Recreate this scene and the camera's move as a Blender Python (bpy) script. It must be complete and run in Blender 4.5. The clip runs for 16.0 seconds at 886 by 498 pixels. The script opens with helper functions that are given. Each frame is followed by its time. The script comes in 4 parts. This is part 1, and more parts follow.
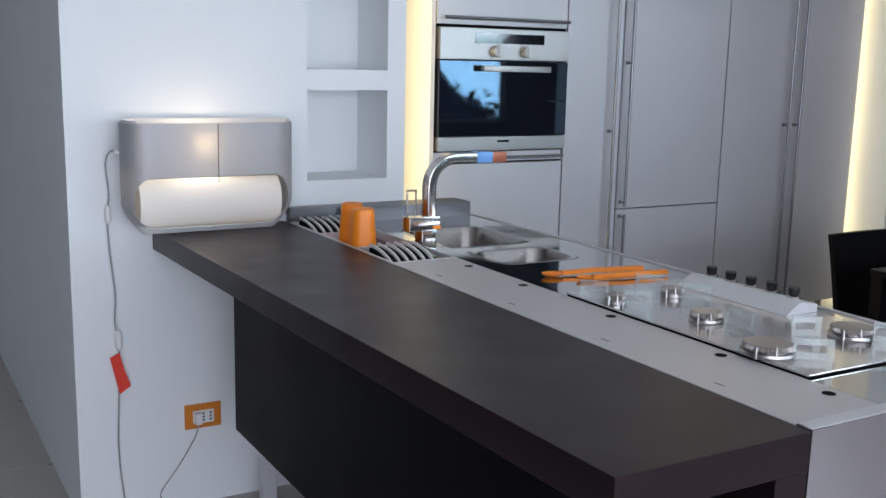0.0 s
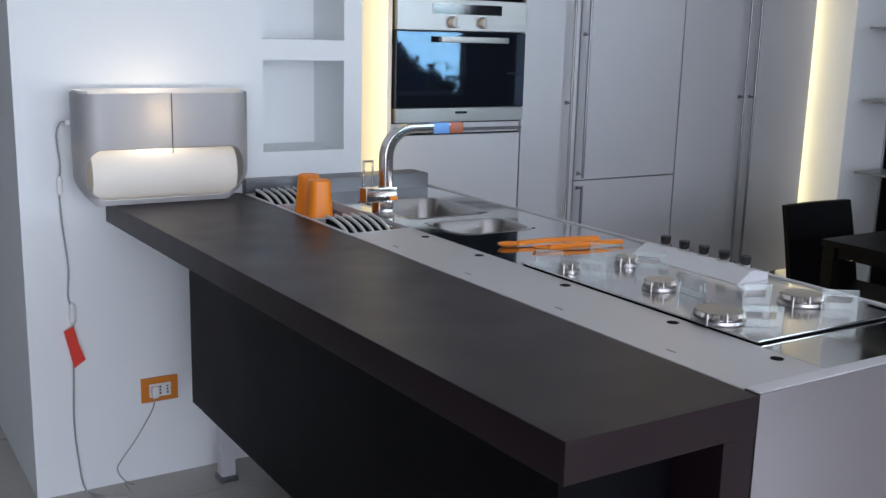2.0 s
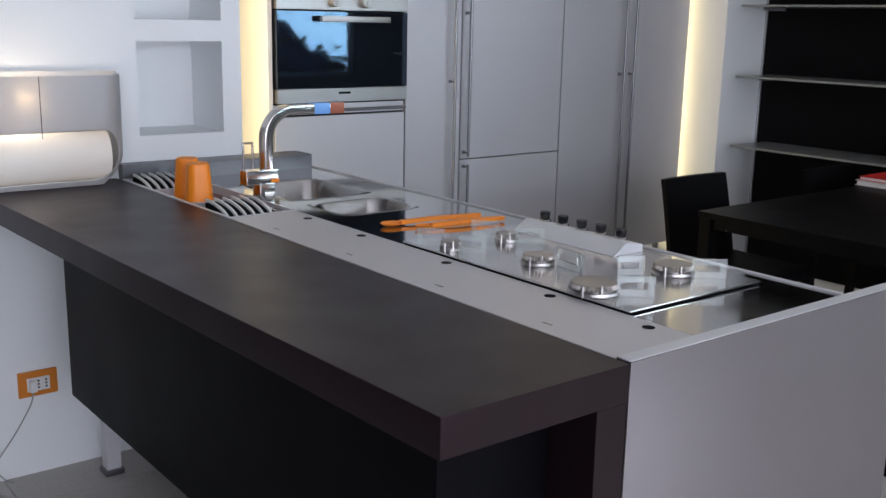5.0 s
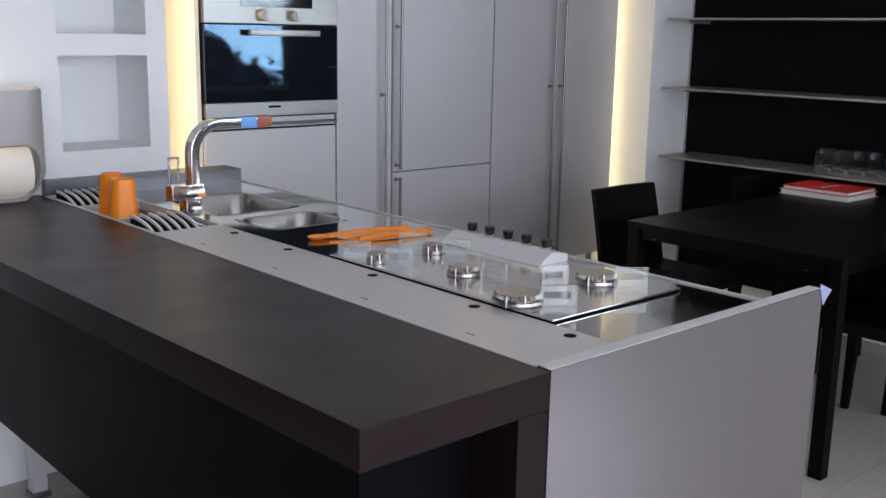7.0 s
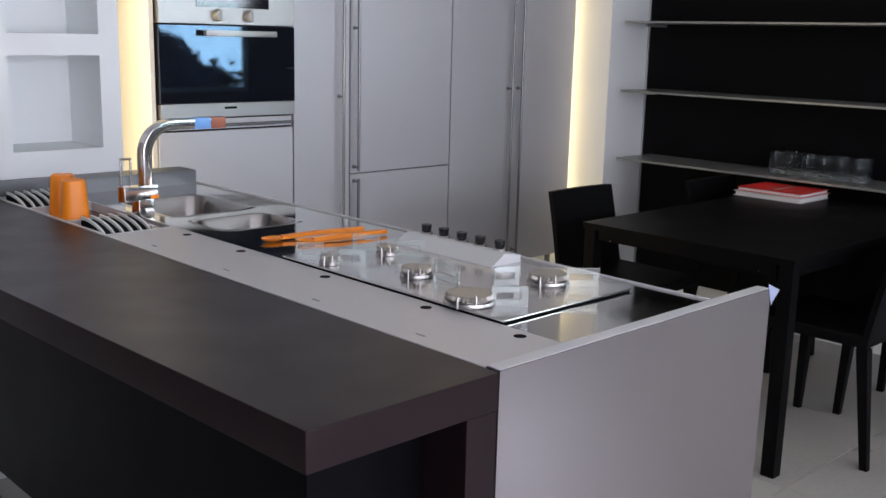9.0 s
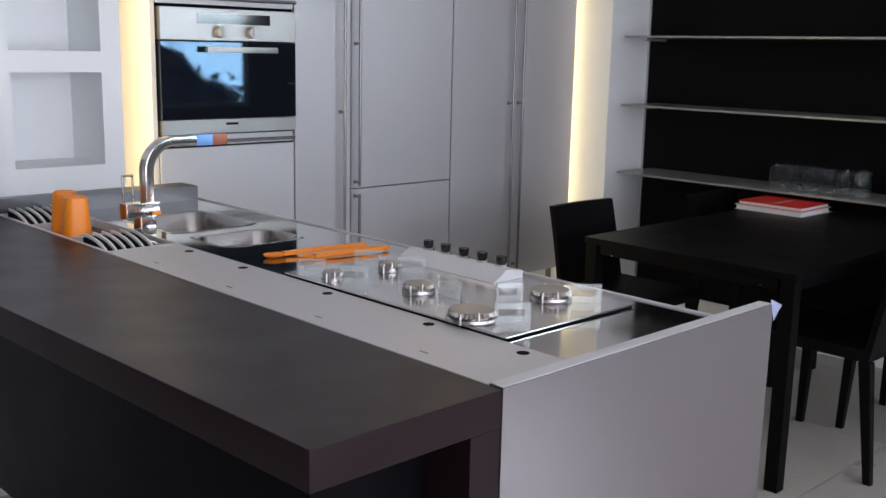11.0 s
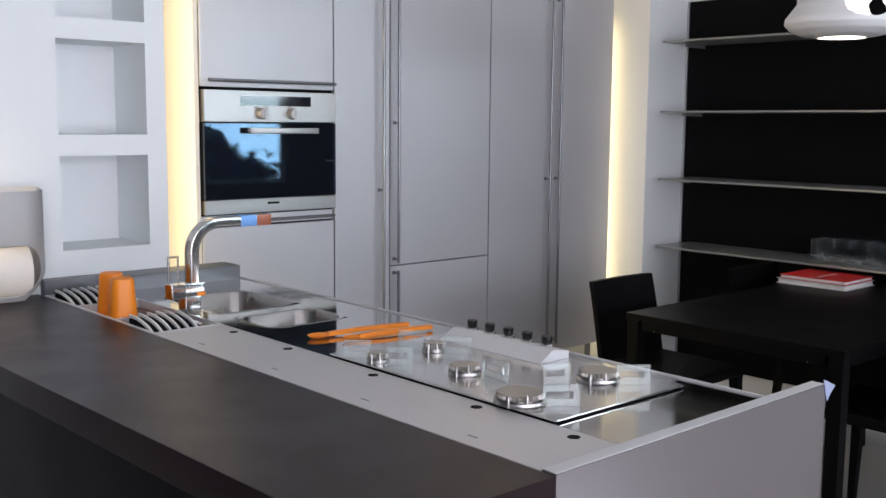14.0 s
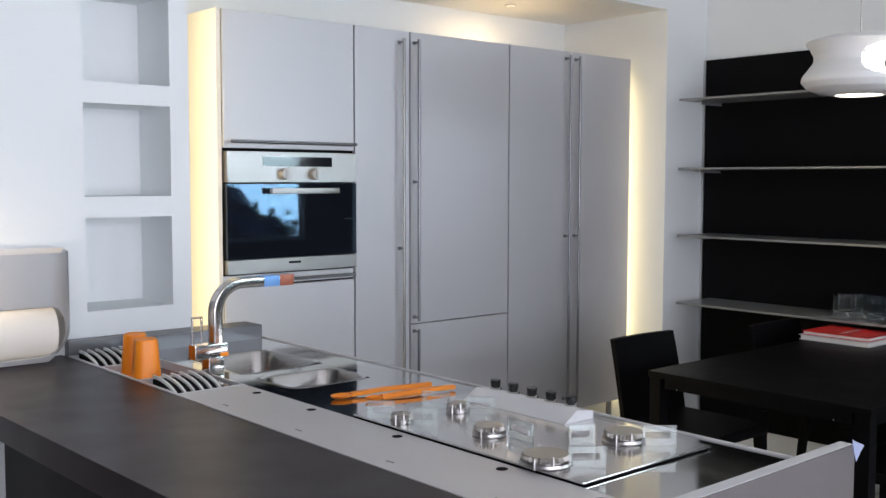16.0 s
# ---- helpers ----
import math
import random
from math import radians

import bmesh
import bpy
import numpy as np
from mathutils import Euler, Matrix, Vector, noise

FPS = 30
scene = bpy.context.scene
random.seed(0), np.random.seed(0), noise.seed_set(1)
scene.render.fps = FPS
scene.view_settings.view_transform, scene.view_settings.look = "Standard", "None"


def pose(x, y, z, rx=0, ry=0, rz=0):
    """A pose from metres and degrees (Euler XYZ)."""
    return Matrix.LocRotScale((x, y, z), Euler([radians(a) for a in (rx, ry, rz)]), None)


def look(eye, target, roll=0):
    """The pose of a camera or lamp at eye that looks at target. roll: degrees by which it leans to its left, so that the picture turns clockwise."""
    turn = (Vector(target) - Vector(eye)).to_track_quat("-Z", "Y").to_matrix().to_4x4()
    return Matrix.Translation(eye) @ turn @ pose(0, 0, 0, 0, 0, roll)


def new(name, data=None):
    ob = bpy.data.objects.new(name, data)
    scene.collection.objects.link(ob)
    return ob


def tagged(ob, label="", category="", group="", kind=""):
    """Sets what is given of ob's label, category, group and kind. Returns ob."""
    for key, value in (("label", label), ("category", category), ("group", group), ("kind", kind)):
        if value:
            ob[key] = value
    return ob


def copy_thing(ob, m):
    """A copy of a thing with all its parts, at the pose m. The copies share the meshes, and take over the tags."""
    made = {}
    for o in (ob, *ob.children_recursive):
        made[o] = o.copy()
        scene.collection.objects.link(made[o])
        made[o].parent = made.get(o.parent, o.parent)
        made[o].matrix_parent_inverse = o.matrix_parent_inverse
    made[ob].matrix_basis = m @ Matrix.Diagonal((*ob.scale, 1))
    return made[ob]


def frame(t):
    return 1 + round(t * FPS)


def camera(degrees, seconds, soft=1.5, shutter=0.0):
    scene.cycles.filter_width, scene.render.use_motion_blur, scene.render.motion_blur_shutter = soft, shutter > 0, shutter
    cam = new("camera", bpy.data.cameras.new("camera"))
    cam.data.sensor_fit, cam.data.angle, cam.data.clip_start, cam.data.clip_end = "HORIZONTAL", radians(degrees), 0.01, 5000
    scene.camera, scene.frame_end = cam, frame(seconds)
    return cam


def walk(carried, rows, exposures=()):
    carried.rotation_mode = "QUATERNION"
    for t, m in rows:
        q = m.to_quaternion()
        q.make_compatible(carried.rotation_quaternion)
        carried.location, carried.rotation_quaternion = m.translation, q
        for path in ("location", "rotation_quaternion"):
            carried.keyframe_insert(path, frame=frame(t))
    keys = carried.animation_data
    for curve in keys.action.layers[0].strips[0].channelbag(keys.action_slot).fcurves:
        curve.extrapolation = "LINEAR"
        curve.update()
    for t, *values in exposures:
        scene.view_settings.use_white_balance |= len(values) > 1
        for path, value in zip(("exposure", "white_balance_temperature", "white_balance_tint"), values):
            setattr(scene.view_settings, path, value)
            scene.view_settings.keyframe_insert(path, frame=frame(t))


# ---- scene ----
cam = camera(47.5, 16.0)

PATH = [
    (0, (0.484, 0.656, 1.428), (1.471, 2.356, 1.062), 1.3),
    (0.5, (0.485, 0.654, 1.428), (1.481, 2.347, 1.053), 1.3),
    (1, (0.485, 0.652, 1.425), (1.487, 2.34, 1.042), 1.3),
    (1.5, (0.491, 0.651, 1.422), (1.508, 2.327, 1.023), 1.4),
    (2, (0.495, 0.648, 1.42), (1.543, 2.3, 1.005), 1.5),
    (2.5, (0.499, 0.647, 1.419), (1.571, 2.279, 0.987), 1.6),
    (3, (0.506, 0.649, 1.418), (1.592, 2.269, 0.975), 1.6),
    (3.5, (0.516, 0.648, 1.416), (1.63, 2.246, 0.964), 1.3),
    (4, (0.519, 0.645, 1.417), (1.665, 2.221, 0.965), 1.2),
    (4.5, (0.519, 0.638, 1.417), (1.693, 2.194, 0.965), 1.4),
    (5, (0.523, 0.629, 1.417), (1.735, 2.156, 0.97), 1.2),
    (7.5, (0.547, 0.598, 1.417), (1.866, 2.042, 1.001), 1.2),
    (8, (0.549, 0.593, 1.418), (1.884, 2.024, 1.003), 1.3),
    (8.5, (0.553, 0.589, 1.418), (1.902, 2.007, 1.004), 1.3),
    (9, (0.56, 0.587, 1.416), (1.918, 1.995, 1.002), 1.4),
    (11.5, (0.555, 0.592, 1.425), (1.915, 2.01, 1.051), 1.1),
    (12, (0.552, 0.595, 1.428), (1.903, 2.027, 1.072), 0.9),
    (12.5, (0.548, 0.599, 1.431), (1.89, 2.045, 1.1), 0.8),
    (13, (0.546, 0.606, 1.433), (1.882, 2.062, 1.124), 0.7),
    (13.5, (0.542, 0.607, 1.437), (1.869, 2.077, 1.159), 0.6),
    (14, (0.54, 0.611, 1.44), (1.867, 2.086, 1.192), 0.5),
    (14.5, (0.536, 0.611, 1.443), (1.861, 2.093, 1.228), 0.3),
    (15, (0.53, 0.61, 1.446), (1.854, 2.097, 1.263), 0.2),
    (15.5, (0.527, 0.612, 1.448), (1.842, 2.111, 1.291), 0.1),
    (16, (0.523, 0.613, 1.451), (1.832, 2.119, 1.313), 0.1),
]
walk(cam, [(t, look(e, a, r)) for t, e, a, r in PATH], [(0, -0.74, 6350, 11), (2.5, -0.77, 6300, 11), (4.5, -0.79, 6470, 13), (8.5, -0.67, 6720, 15), (13.0, -0.62, 6750, 15), (16.0, -0.56, 6700, 12)])

# ---- world and lights ----
world = bpy.data.worlds.new("world")
scene.world = world
world.use_nodes = True
sky = world.node_tree.nodes.new("ShaderNodeTexSky")
sky.sky_type, sky.sun_disc = "NISHITA", False
sky.sun_elevation, sky.sun_rotation = radians(50), radians(20)
world.node_tree.links.new(sky.outputs[0], world.node_tree.nodes["Background"].inputs[0])
world.node_tree.nodes["Background"].inputs[1].default_value = 0.12


def lamp(name, kind, energy, color, m, size=(1, 1), angle=0.5):
    data = bpy.data.lights.new(name, kind)
    data.energy, data.color = energy, color
    if kind == "AREA":
        data.shape, data.size, data.size_y = "RECTANGLE", size[0], size[1]
    elif kind == "SUN":
        data.angle = radians(angle)
    else:
        data.shadow_soft_size = size[0]
    ob = new(name, data)
    ob.matrix_world = m
    return ob


COOL, WARM, LED = (0.835, 0.872, 1.0), (1.0, 0.80, 0.55), (1.0, 0.82, 0.45)
lamp("sun", "SUN", 3.0, (1.0, 0.95, 0.88), look((3, 20, 24), (2, 0, 0)))
# daylight in the shop-front openings
lamp("window_daylight_a", "AREA", 335, COOL, look((0.4, -2.4, 1.45), (0.5, 1.0, 1.3)), (5.6, 2.3))
lamp("window_daylight_b", "AREA", 80, (0.78, 0.88, 1.0), look((5.74, -2.44, 1.98), (5.4, 1.0, 1.3)), (2.3, 0.56))
# concealed strips round the tall cabinets
lamp("led_strip_side", "AREA", 11, LED, look((2.125, 3.97, 1.15), (2.6, 4.06, 1.15)), (0.03, 2.1))
lamp("led_strip_far_side", "AREA", 4.6, LED, look((4.797, 4.14, 1.12), (4.842, 4.0, 1.12)), (0.03, 1.7))
lamp("led_strip_floor", "AREA", 1.2, LED, look((3.7, 4.2, 0.26), (3.7, 4.1, 0.0)), (2.0, 0.05))
lamp("alcove_spot", "AREA", 2.7, (1.0, 0.76, 0.46), look((4.13, 4.25, 2.30), (4.13, 4.27, 0)), (0.06, 0.06))
lamp("table_lamp_bulb", "POINT", 0.80, WARM, pose(1.352, 3.572, 0.91 + 0.272), (0.02,))
lamp("pendant_bulb", "POINT", 5, (1.0, 0.95, 0.88), pose(4.2, 2.466, 1.80), (0.05,))


# ---- materials ----
def mat(name, color, rough=0.5, metal=0.0, vary=0.06, scale=6.0, bump=0.02, fine=120.0, stretch=(1, 1, 1), rvary=0.08, spec=0.5):
    m = bpy.data.materials.new(name)
    m.use_nodes = True
    nt = m.node_tree
    n, l = nt.nodes, nt.links
    b = n["Principled BSDF"]
    b.inputs["Metallic"].default_value = metal
    b.inputs["Specular IOR Level"].default_value = spec
    co = n.new("ShaderNodeTexCoord")
    mp = n.new("ShaderNodeMapping")
    mp.inputs["Scale"].default_value = stretch
    l.new(co.outputs["Object"], mp.inputs["Vector"])
    big = n.new("ShaderNodeTexNoise")
    big.inputs["Scale"].default_value, big.inputs["Detail"].default_value = scale, 4
    small = n.new("ShaderNodeTexNoise")
    small.inputs["Scale"].default_value, small.inputs["Detail"].default_value = fine, 3
    for t in (big, small):
        l.new(mp.outputs[0], t.inputs["Vector"])
    mix = n.new("ShaderNodeMix")
    mix.inputs[0].default_value = 0.5
    l.new(big.outputs[0], mix.inputs[2])
    l.new(small.outputs[0], mix.inputs[3])
    ramp = n.new("ShaderNodeValToRGB")
    ramp.color_ramp.elements[0].position, ramp.color_ramp.elements[1].position = 0.3, 0.7
    lo = [max(0, c * (1 - vary)) for c in color]
    hi = [min(1, c * (1 + vary)) for c in color]
    ramp.color_ramp.elements[0].color, ramp.color_ramp.elements[1].color = (*lo, 1), (*hi, 1)
    l.new(mix.outputs[0], ramp.inputs[0])
    l.new(ramp.outputs[0], b.inputs["Base Color"])
    mr = n.new("ShaderNodeMapRange")
    mr.inputs[3].default_value, mr.inputs[4].default_value = max(0.01, rough - rvary), min(1, rough + rvary)
    l.new(big.outputs[0], mr.inputs[0])
    l.new(mr.outputs[0], b.inputs["Roughness"])
    if bump:
        bp = n.new("ShaderNodeBump")
        bp.inputs["Strength"].default_value, bp.inputs["Distance"].default_value = bump, 0.004
        l.new(small.outputs[0], bp.inputs["Height"])
        l.new(bp.outputs[0], b.inputs["Normal"])
    return m


def glass_mat(name, color, rough=0.02, ior=1.45):
    m = bpy.data.materials.new(name)
    m.use_nodes = True
    b = m.node_tree.nodes["Principled BSDF"]
    b.inputs["Base Color"].default_value = (*color, 1)
    b.inputs["Roughness"].default_value = rough
    b.inputs["Transmission Weight"].default_value = 1.0
    b.inputs["IOR"].default_value = ior
    return m


def translucent_mat(name, color, rough, share):
    m = mat(name, color, rough, metal=0.2, vary=0.04, bump=0.02)
    n, l = m.node_tree.nodes, m.node_tree.links
    t, x = n.new("ShaderNodeBsdfTranslucent"), n.new("ShaderNodeMixShader")
    t.inputs["Color"].default_value = (1.0, 0.93, 0.8, 1)
    x.inputs[0].default_value = share
    l.new(n["Principled BSDF"].outputs[0], x.inputs[1])
    l.new(t.outputs[0], x.inputs[2])
    l.new(x.outputs[0], n["Material Output"].inputs["Surface"])
    return m


def glow_mat(name, color, strength):
    m = bpy.data.materials.new(name)
    m.use_nodes = True
    b = m.node_tree.nodes["Principled BSDF"]
    b.inputs["Base Color"].default_value = (*color, 1)
    b.inputs["Emission Color"].default_value = (*color, 1)
    b.inputs["Emission Strength"].default_value = strength
    return m


M_WALL = mat("white_wall_paint", (0.80, 0.825, 0.832), 0.75, vary=0.02, scale=1.5, bump=0.06, fine=220)
# dim interior put into the colour of unseen walls; cuts bounce and reflections
M_DIM = mat("dark_unseen_wall", (0.07, 0.075, 0.085), 0.7, vary=0.05, scale=2)
M_EDGE = mat("satin_steel_edge", (0.66, 0.66, 0.68), 0.45, metal=0.25, vary=0.03, scale=5, bump=0.01, fine=260)
M_UPSTAND = mat("dull_steel_upstand", (0.17, 0.17, 0.18), 0.42, metal=1.0, vary=0.05, scale=4, bump=0.03, fine=260, stretch=(1, 14, 14))
M_CEIL = mat("ceiling_paint", (0.82, 0.82, 0.80), 0.8, vary=0.02, scale=1.2, bump=0.04)
M_FLOOR = mat("grey_floor_tile", (0.42, 0.40, 0.37), 0.30, vary=0.12, scale=2.2, bump=0.03, fine=60)
M_JOINT = mat("floor_joint", (0.50, 0.49, 0.46), 0.8)
M_DARK = mat("dark_brown_laminate", (0.0088, 0.0043, 0.0056), 0.40, vary=0.18, scale=8, bump=0.04, fine=400, spec=0.34)
M_DARK.node_tree.nodes["Principled BSDF"].inputs["Specular Tint"].default_value = (1.0, 0.80, 0.84, 1.0)
M_DARKSIDE = mat("dark_panel_lacquer", (0.003, 0.003, 0.004), 0.45, vary=0.15, bump=0.03, spec=0.06)
M_CAB = mat("satin_aluminium_lacquer", (0.535, 0.53, 0.55), 0.47, metal=0.45, vary=0.03, scale=2, bump=0.03, fine=900)
M_CABBODY = mat("cabinet_carcass", (0.66, 0.64, 0.60), 0.5, vary=0.03)
M_GAP = mat("black_parts_and_gap_shade", (0.008, 0.008, 0.009), 0.8, spec=0.05)
M_STEEL = mat("polished_steel_top", (0.54, 0.53, 0.52), 0.07, metal=1.0, vary=0.03, scale=5, bump=0.0006, fine=300, stretch=(1, 12, 1), rvary=0.012)
M_BRUSH = mat("brushed_steel", (0.37, 0.355, 0.345), 0.36, metal=1.0, vary=0.03, scale=4, bump=0.003, fine=260, stretch=(1, 14, 14), rvary=0.05)
M_BOWL = mat("sink_bowl_steel", (0.36, 0.34, 0.33), 0.24, metal=1.0, vary=0.05, scale=4, bump=0.02, fine=260, stretch=(8, 8, 1), rvary=0.05)
M_SIDE = mat("island_end_steel", (0.47, 0.435, 0.46), 0.19, metal=0.9, vary=0.015, scale=1.2, bump=0.0, fine=220, rvary=0.02)
M_LEG = mat("pale_metal_leg", (0.62, 0.62, 0.64), 0.4, metal=0.2, vary=0.03, bump=0.0)
M_HOB = mat("hob_steel", (0.72, 0.71, 0.71), 0.17, metal=1.0, vary=0.03, scale=5, bump=0.001, fine=300, rvary=0.02)
M_STRIP = mat("matt_grey_strip", (0.58, 0.565, 0.57), 0.45, metal=0.3, vary=0.03, bump=0.02)
M_KNOBSTEEL = mat("satin_knob_steel", (0.40, 0.39, 0.38), 0.45, metal=0.6, vary=0.03, bump=0.0)
M_BURN = mat("burner_steel", (0.44, 0.42, 0.41), 0.32, metal=1.0, vary=0.05, bump=0.0, rvary=0.04)
M_CAP = mat("burner_cap_steel", (0.42, 0.40, 0.37), 0.42, metal=0.9, vary=0.06, bump=0.02)
M_CHROME = mat("chrome", (0.52, 0.49, 0.47), 0.15, metal=1.0, vary=0.02, bump=0.0, rvary=0.02)
M_HANDLE = mat("steel_bar", (0.22, 0.22, 0.23), 0.34, metal=1.0, vary=0.03, bump=0.01)
M_BLACK = mat("black_leather", (0.003, 0.003, 0.0036), 0.5, vary=0.2, bump=0.15, fine=300, spec=0.09)
M_TABLE = mat("black_table_lacquer", (0.003, 0.003, 0.0034), 0.42, vary=0.15, bump=0.04, fine=300, spec=0.07)
M_PANEL = mat("black_wall_panel", (0.004, 0.004, 0.005), 0.55, vary=0.2, bump=0.03, spec=0.06)
M_ALU = mat("aluminium_edge", (0.62, 0.62, 0.62), 0.35, metal=0.8, vary=0.03)
M_SHELF = mat("pale_shelf", (0.24, 0.25, 0.25), 0.30, metal=0.3, vary=0.04, bump=0.01)
M_OVENGLASS = mat("oven_glass", (0.006, 0.007, 0.010), 0.03, vary=0.1, bump=0.0, rvary=0.01, spec=0.6)
M_OVENGLASS.node_tree.nodes["Principled BSDF"].inputs["Specular Tint"].default_value = (0.50, 0.72, 1.0, 1.0)
M_OVENGLASS.node_tree.nodes["Principled BSDF"].inputs["IOR"].default_value = 1.65
M_DISPLAY = mat("oven_display", (0.006, 0.006, 0.009), 0.06, bump=0.0, rvary=0.02)
M_ORANGE = mat("orange_plastic", (0.98, 0.27, 0.01), 0.40, vary=0.05, bump=0.02)
M_SPOON = mat("orange_silicone", (0.95, 0.28, 0.02), 0.4, vary=0.05, bump=0.02)
M_OUTLET = mat("orange_cover_plate", (0.62, 0.20, 0.02), 0.35, vary=0.05, bump=0.01)
M_PLASTIC = mat("white_plastic", (0.78, 0.78, 0.77), 0.35, vary=0.02, bump=0.0)
M_SOCKET = mat("socket_hole", (0.02, 0.02, 0.02), 0.6, bump=0)
M_TAG = mat("red_paper_tag", (0.72, 0.04, 0.02), 0.5, vary=0.08, bump=0.02)
M_CORD = mat("clear_grey_cord", (0.34, 0.34, 0.34), 0.35, vary=0.05, bump=0)
M_LAMP = translucent_mat("grey_lamp_shell", (0.43, 0.45, 0.49), 0.40, 0.30)
M_LAMPIN = mat("white_lamp_inner", (0.72, 0.71, 0.70), 0.6, vary=0.02, bump=0.01)
M_DIFFUSER = mat("cream_lit_diffuser", (0.74, 0.71, 0.66), 0.6, vary=0.02, bump=0.01)
M_DIFFUSER.node_tree.nodes["Principled BSDF"].inputs["Emission Color"].default_value = (1.0, 0.86, 0.66, 1)
M_DIFFUSER.node_tree.nodes["Principled BSDF"].inputs["Emission Strength"].default_value = 0.16
M_KNOB = mat("black_knob", (0.006, 0.006, 0.007), 0.22, bump=0)
M_RED = mat("red_book_cover", (0.62, 0.02, 0.02), 0.35, vary=0.06, bump=0.01)
M_PAPER = mat("book_pages", (0.70, 0.69, 0.66), 0.7, vary=0.06, fine=500, stretch=(1, 1, 30))
M_GREYBOOK = mat("grey_book_cover", (0.45, 0.45, 0.46), 0.4, vary=0.04)
M_COPPER = mat("red_tray_coating", (0.22, 0.06, 0.035), 0.25, metal=0.7, vary=0.1, bump=0.01)
M_SPOUTBLUE = mat("blue_spout_reflection", (0.16, 0.36, 0.72), 0.35, metal=0.2, vary=0.08, bump=0.02)
M_FILM = mat("blue_protective_film", (0.58, 0.64, 0.84), 0.2, vary=0.05, bump=0.05)
M_SPOUTRED = mat("red_spout_reflection", (0.36, 0.11, 0.06), 0.3, metal=0.2, vary=0.05, bump=0.05)
M_PEND = mat("white_pendant_shell", (0.80, 0.80, 0.80), 0.4, vary=0.02, bump=0.01)
M_GLASS = glass_mat("clear_glass", (0.95, 0.98, 0.97))
M_TUMBLER = glass_mat("thin_tumbler_glass", (0.90, 0.93, 0.93), 0.03, 1.3)
M_GREENGLASS = glass_mat("pale_green_glass", (0.93, 0.985, 0.975), 0.06, 1.3)
M_GREENGLASS.node_tree.nodes["Principled BSDF"].inputs["Transmission Weight"].default_value = 0.85
M_BULB = glow_mat("bulb_glow", (1.0, 0.93, 0.82), 14.0)
M_SPOT = glow_mat("spot_glow", (1.0, 0.85, 0.6), 1.2)
M_STREET = mat("street_paving", (0.30, 0.29, 0.27), 0.8, vary=0.1)
# emissive panel added outdoors, so the window mirrors brightly in the oven door
M_BACKDROP = glow_mat("glowing_street_panel", (0.60, 0.86, 1.0), 20.0)
M_CARPAINT = mat("blue_car_paint", (0.06, 0.12, 0.28), 0.25, metal=0.2, vary=0.02, bump=0.0)
M_CARGLASS = mat("dark_car_glass", (0.01, 0.02, 0.05), 0.05, vary=0.1, bump=0.0, spec=0.8)
M_TYRE = mat("black_rubber", (0.02, 0.02, 0.02), 0.7)
M_LEAF = mat("shrub_leaves", (0.06, 0.10, 0.03), 0.6, vary=0.4)


# ---- helpers for shapes ----
def box(bm, x0, x1, y0, y1, z0, z1, bevel=0.0):
    vs = [bm.verts.new((x, y, z)) for x in (x0, x1) for y in (y0, y1) for z in (z0, z1)]
    fs = [bm.faces.new([vs[i] for i in q]) for q in ((0, 1, 3, 2), (4, 6, 7, 5), (0, 4, 5, 1), (2, 3, 7, 6), (0, 2, 6, 4), (1, 5, 7, 3))]
    if bevel:
        es = list({e for f in fs for e in f.edges})
        bmesh.ops.bevel(bm, geom=es, offset=bevel, segments=2, affect="EDGES", profile=0.7)
    return bm


def boxed(*a, bevel=0.0):
    return box(bmesh.new(), *a, bevel=bevel)


def prism(bm, pts, z0, z1, bevel=0.0):
    a = [bm.verts.new((x, y, z0)) for x, y in pts]
    b = [bm.verts.new((x, y, z1)) for x, y in pts]
    k = len(pts)
    fs = [bm.faces.new(a[::-1]), bm.faces.new(b)] + [bm.faces.new((a[i], a[(i + 1) % k], b[(i + 1) % k], b[i])) for i in range(k)]
    if bevel:
        bmesh.ops.bevel(bm, geom=list({e for f in fs for e in f.edges}), offset=bevel, segments=2, affect="EDGES", profile=0.7)
    return bm


def loft(bm, loops, caps=(True, True)):
    rings = [[bm.verts.new(p) for p in lp] for lp in loops]
    k = len(rings[0])
    for a, b in zip(rings, rings[1:]):
        for i in range(k):
            bm.faces.new((a[i], a[(i + 1) % k], b[(i + 1) % k], b[i]))
    if caps[0]:
        bm.faces.new(rings[0][::-1])
    if caps[1]:
        bm.faces.new(rings[-1])
    return bm


def circle(x, y, z, r, k=24):
    return [(x + r * math.cos(2 * math.pi * i / k), y + r * math.sin(2 * math.pi * i / k), z) for i in range(k)]


def turned(x, y, profile, k=28, caps=(True, True)):
    """A turned body from (radius, height) pairs."""
    return loft(bmesh.new(), [circle(x, y, z, r, k) for r, z in profile], caps)


def rounded(x0, x1, y0, y1, z, r, k=6):
    out = []
    for cx, cy, a in ((x1 - r, y1 - r, 0), (x0 + r, y1 - r, 90), (x0 + r, y0 + r, 180), (x1 - r, y0 + r, 270)):
        out += [(cx + r * math.cos(radians(a + 90 * i / k)), cy + r * math.sin(radians(a + 90 * i / k)), z) for i in range(k + 1)]
    return out


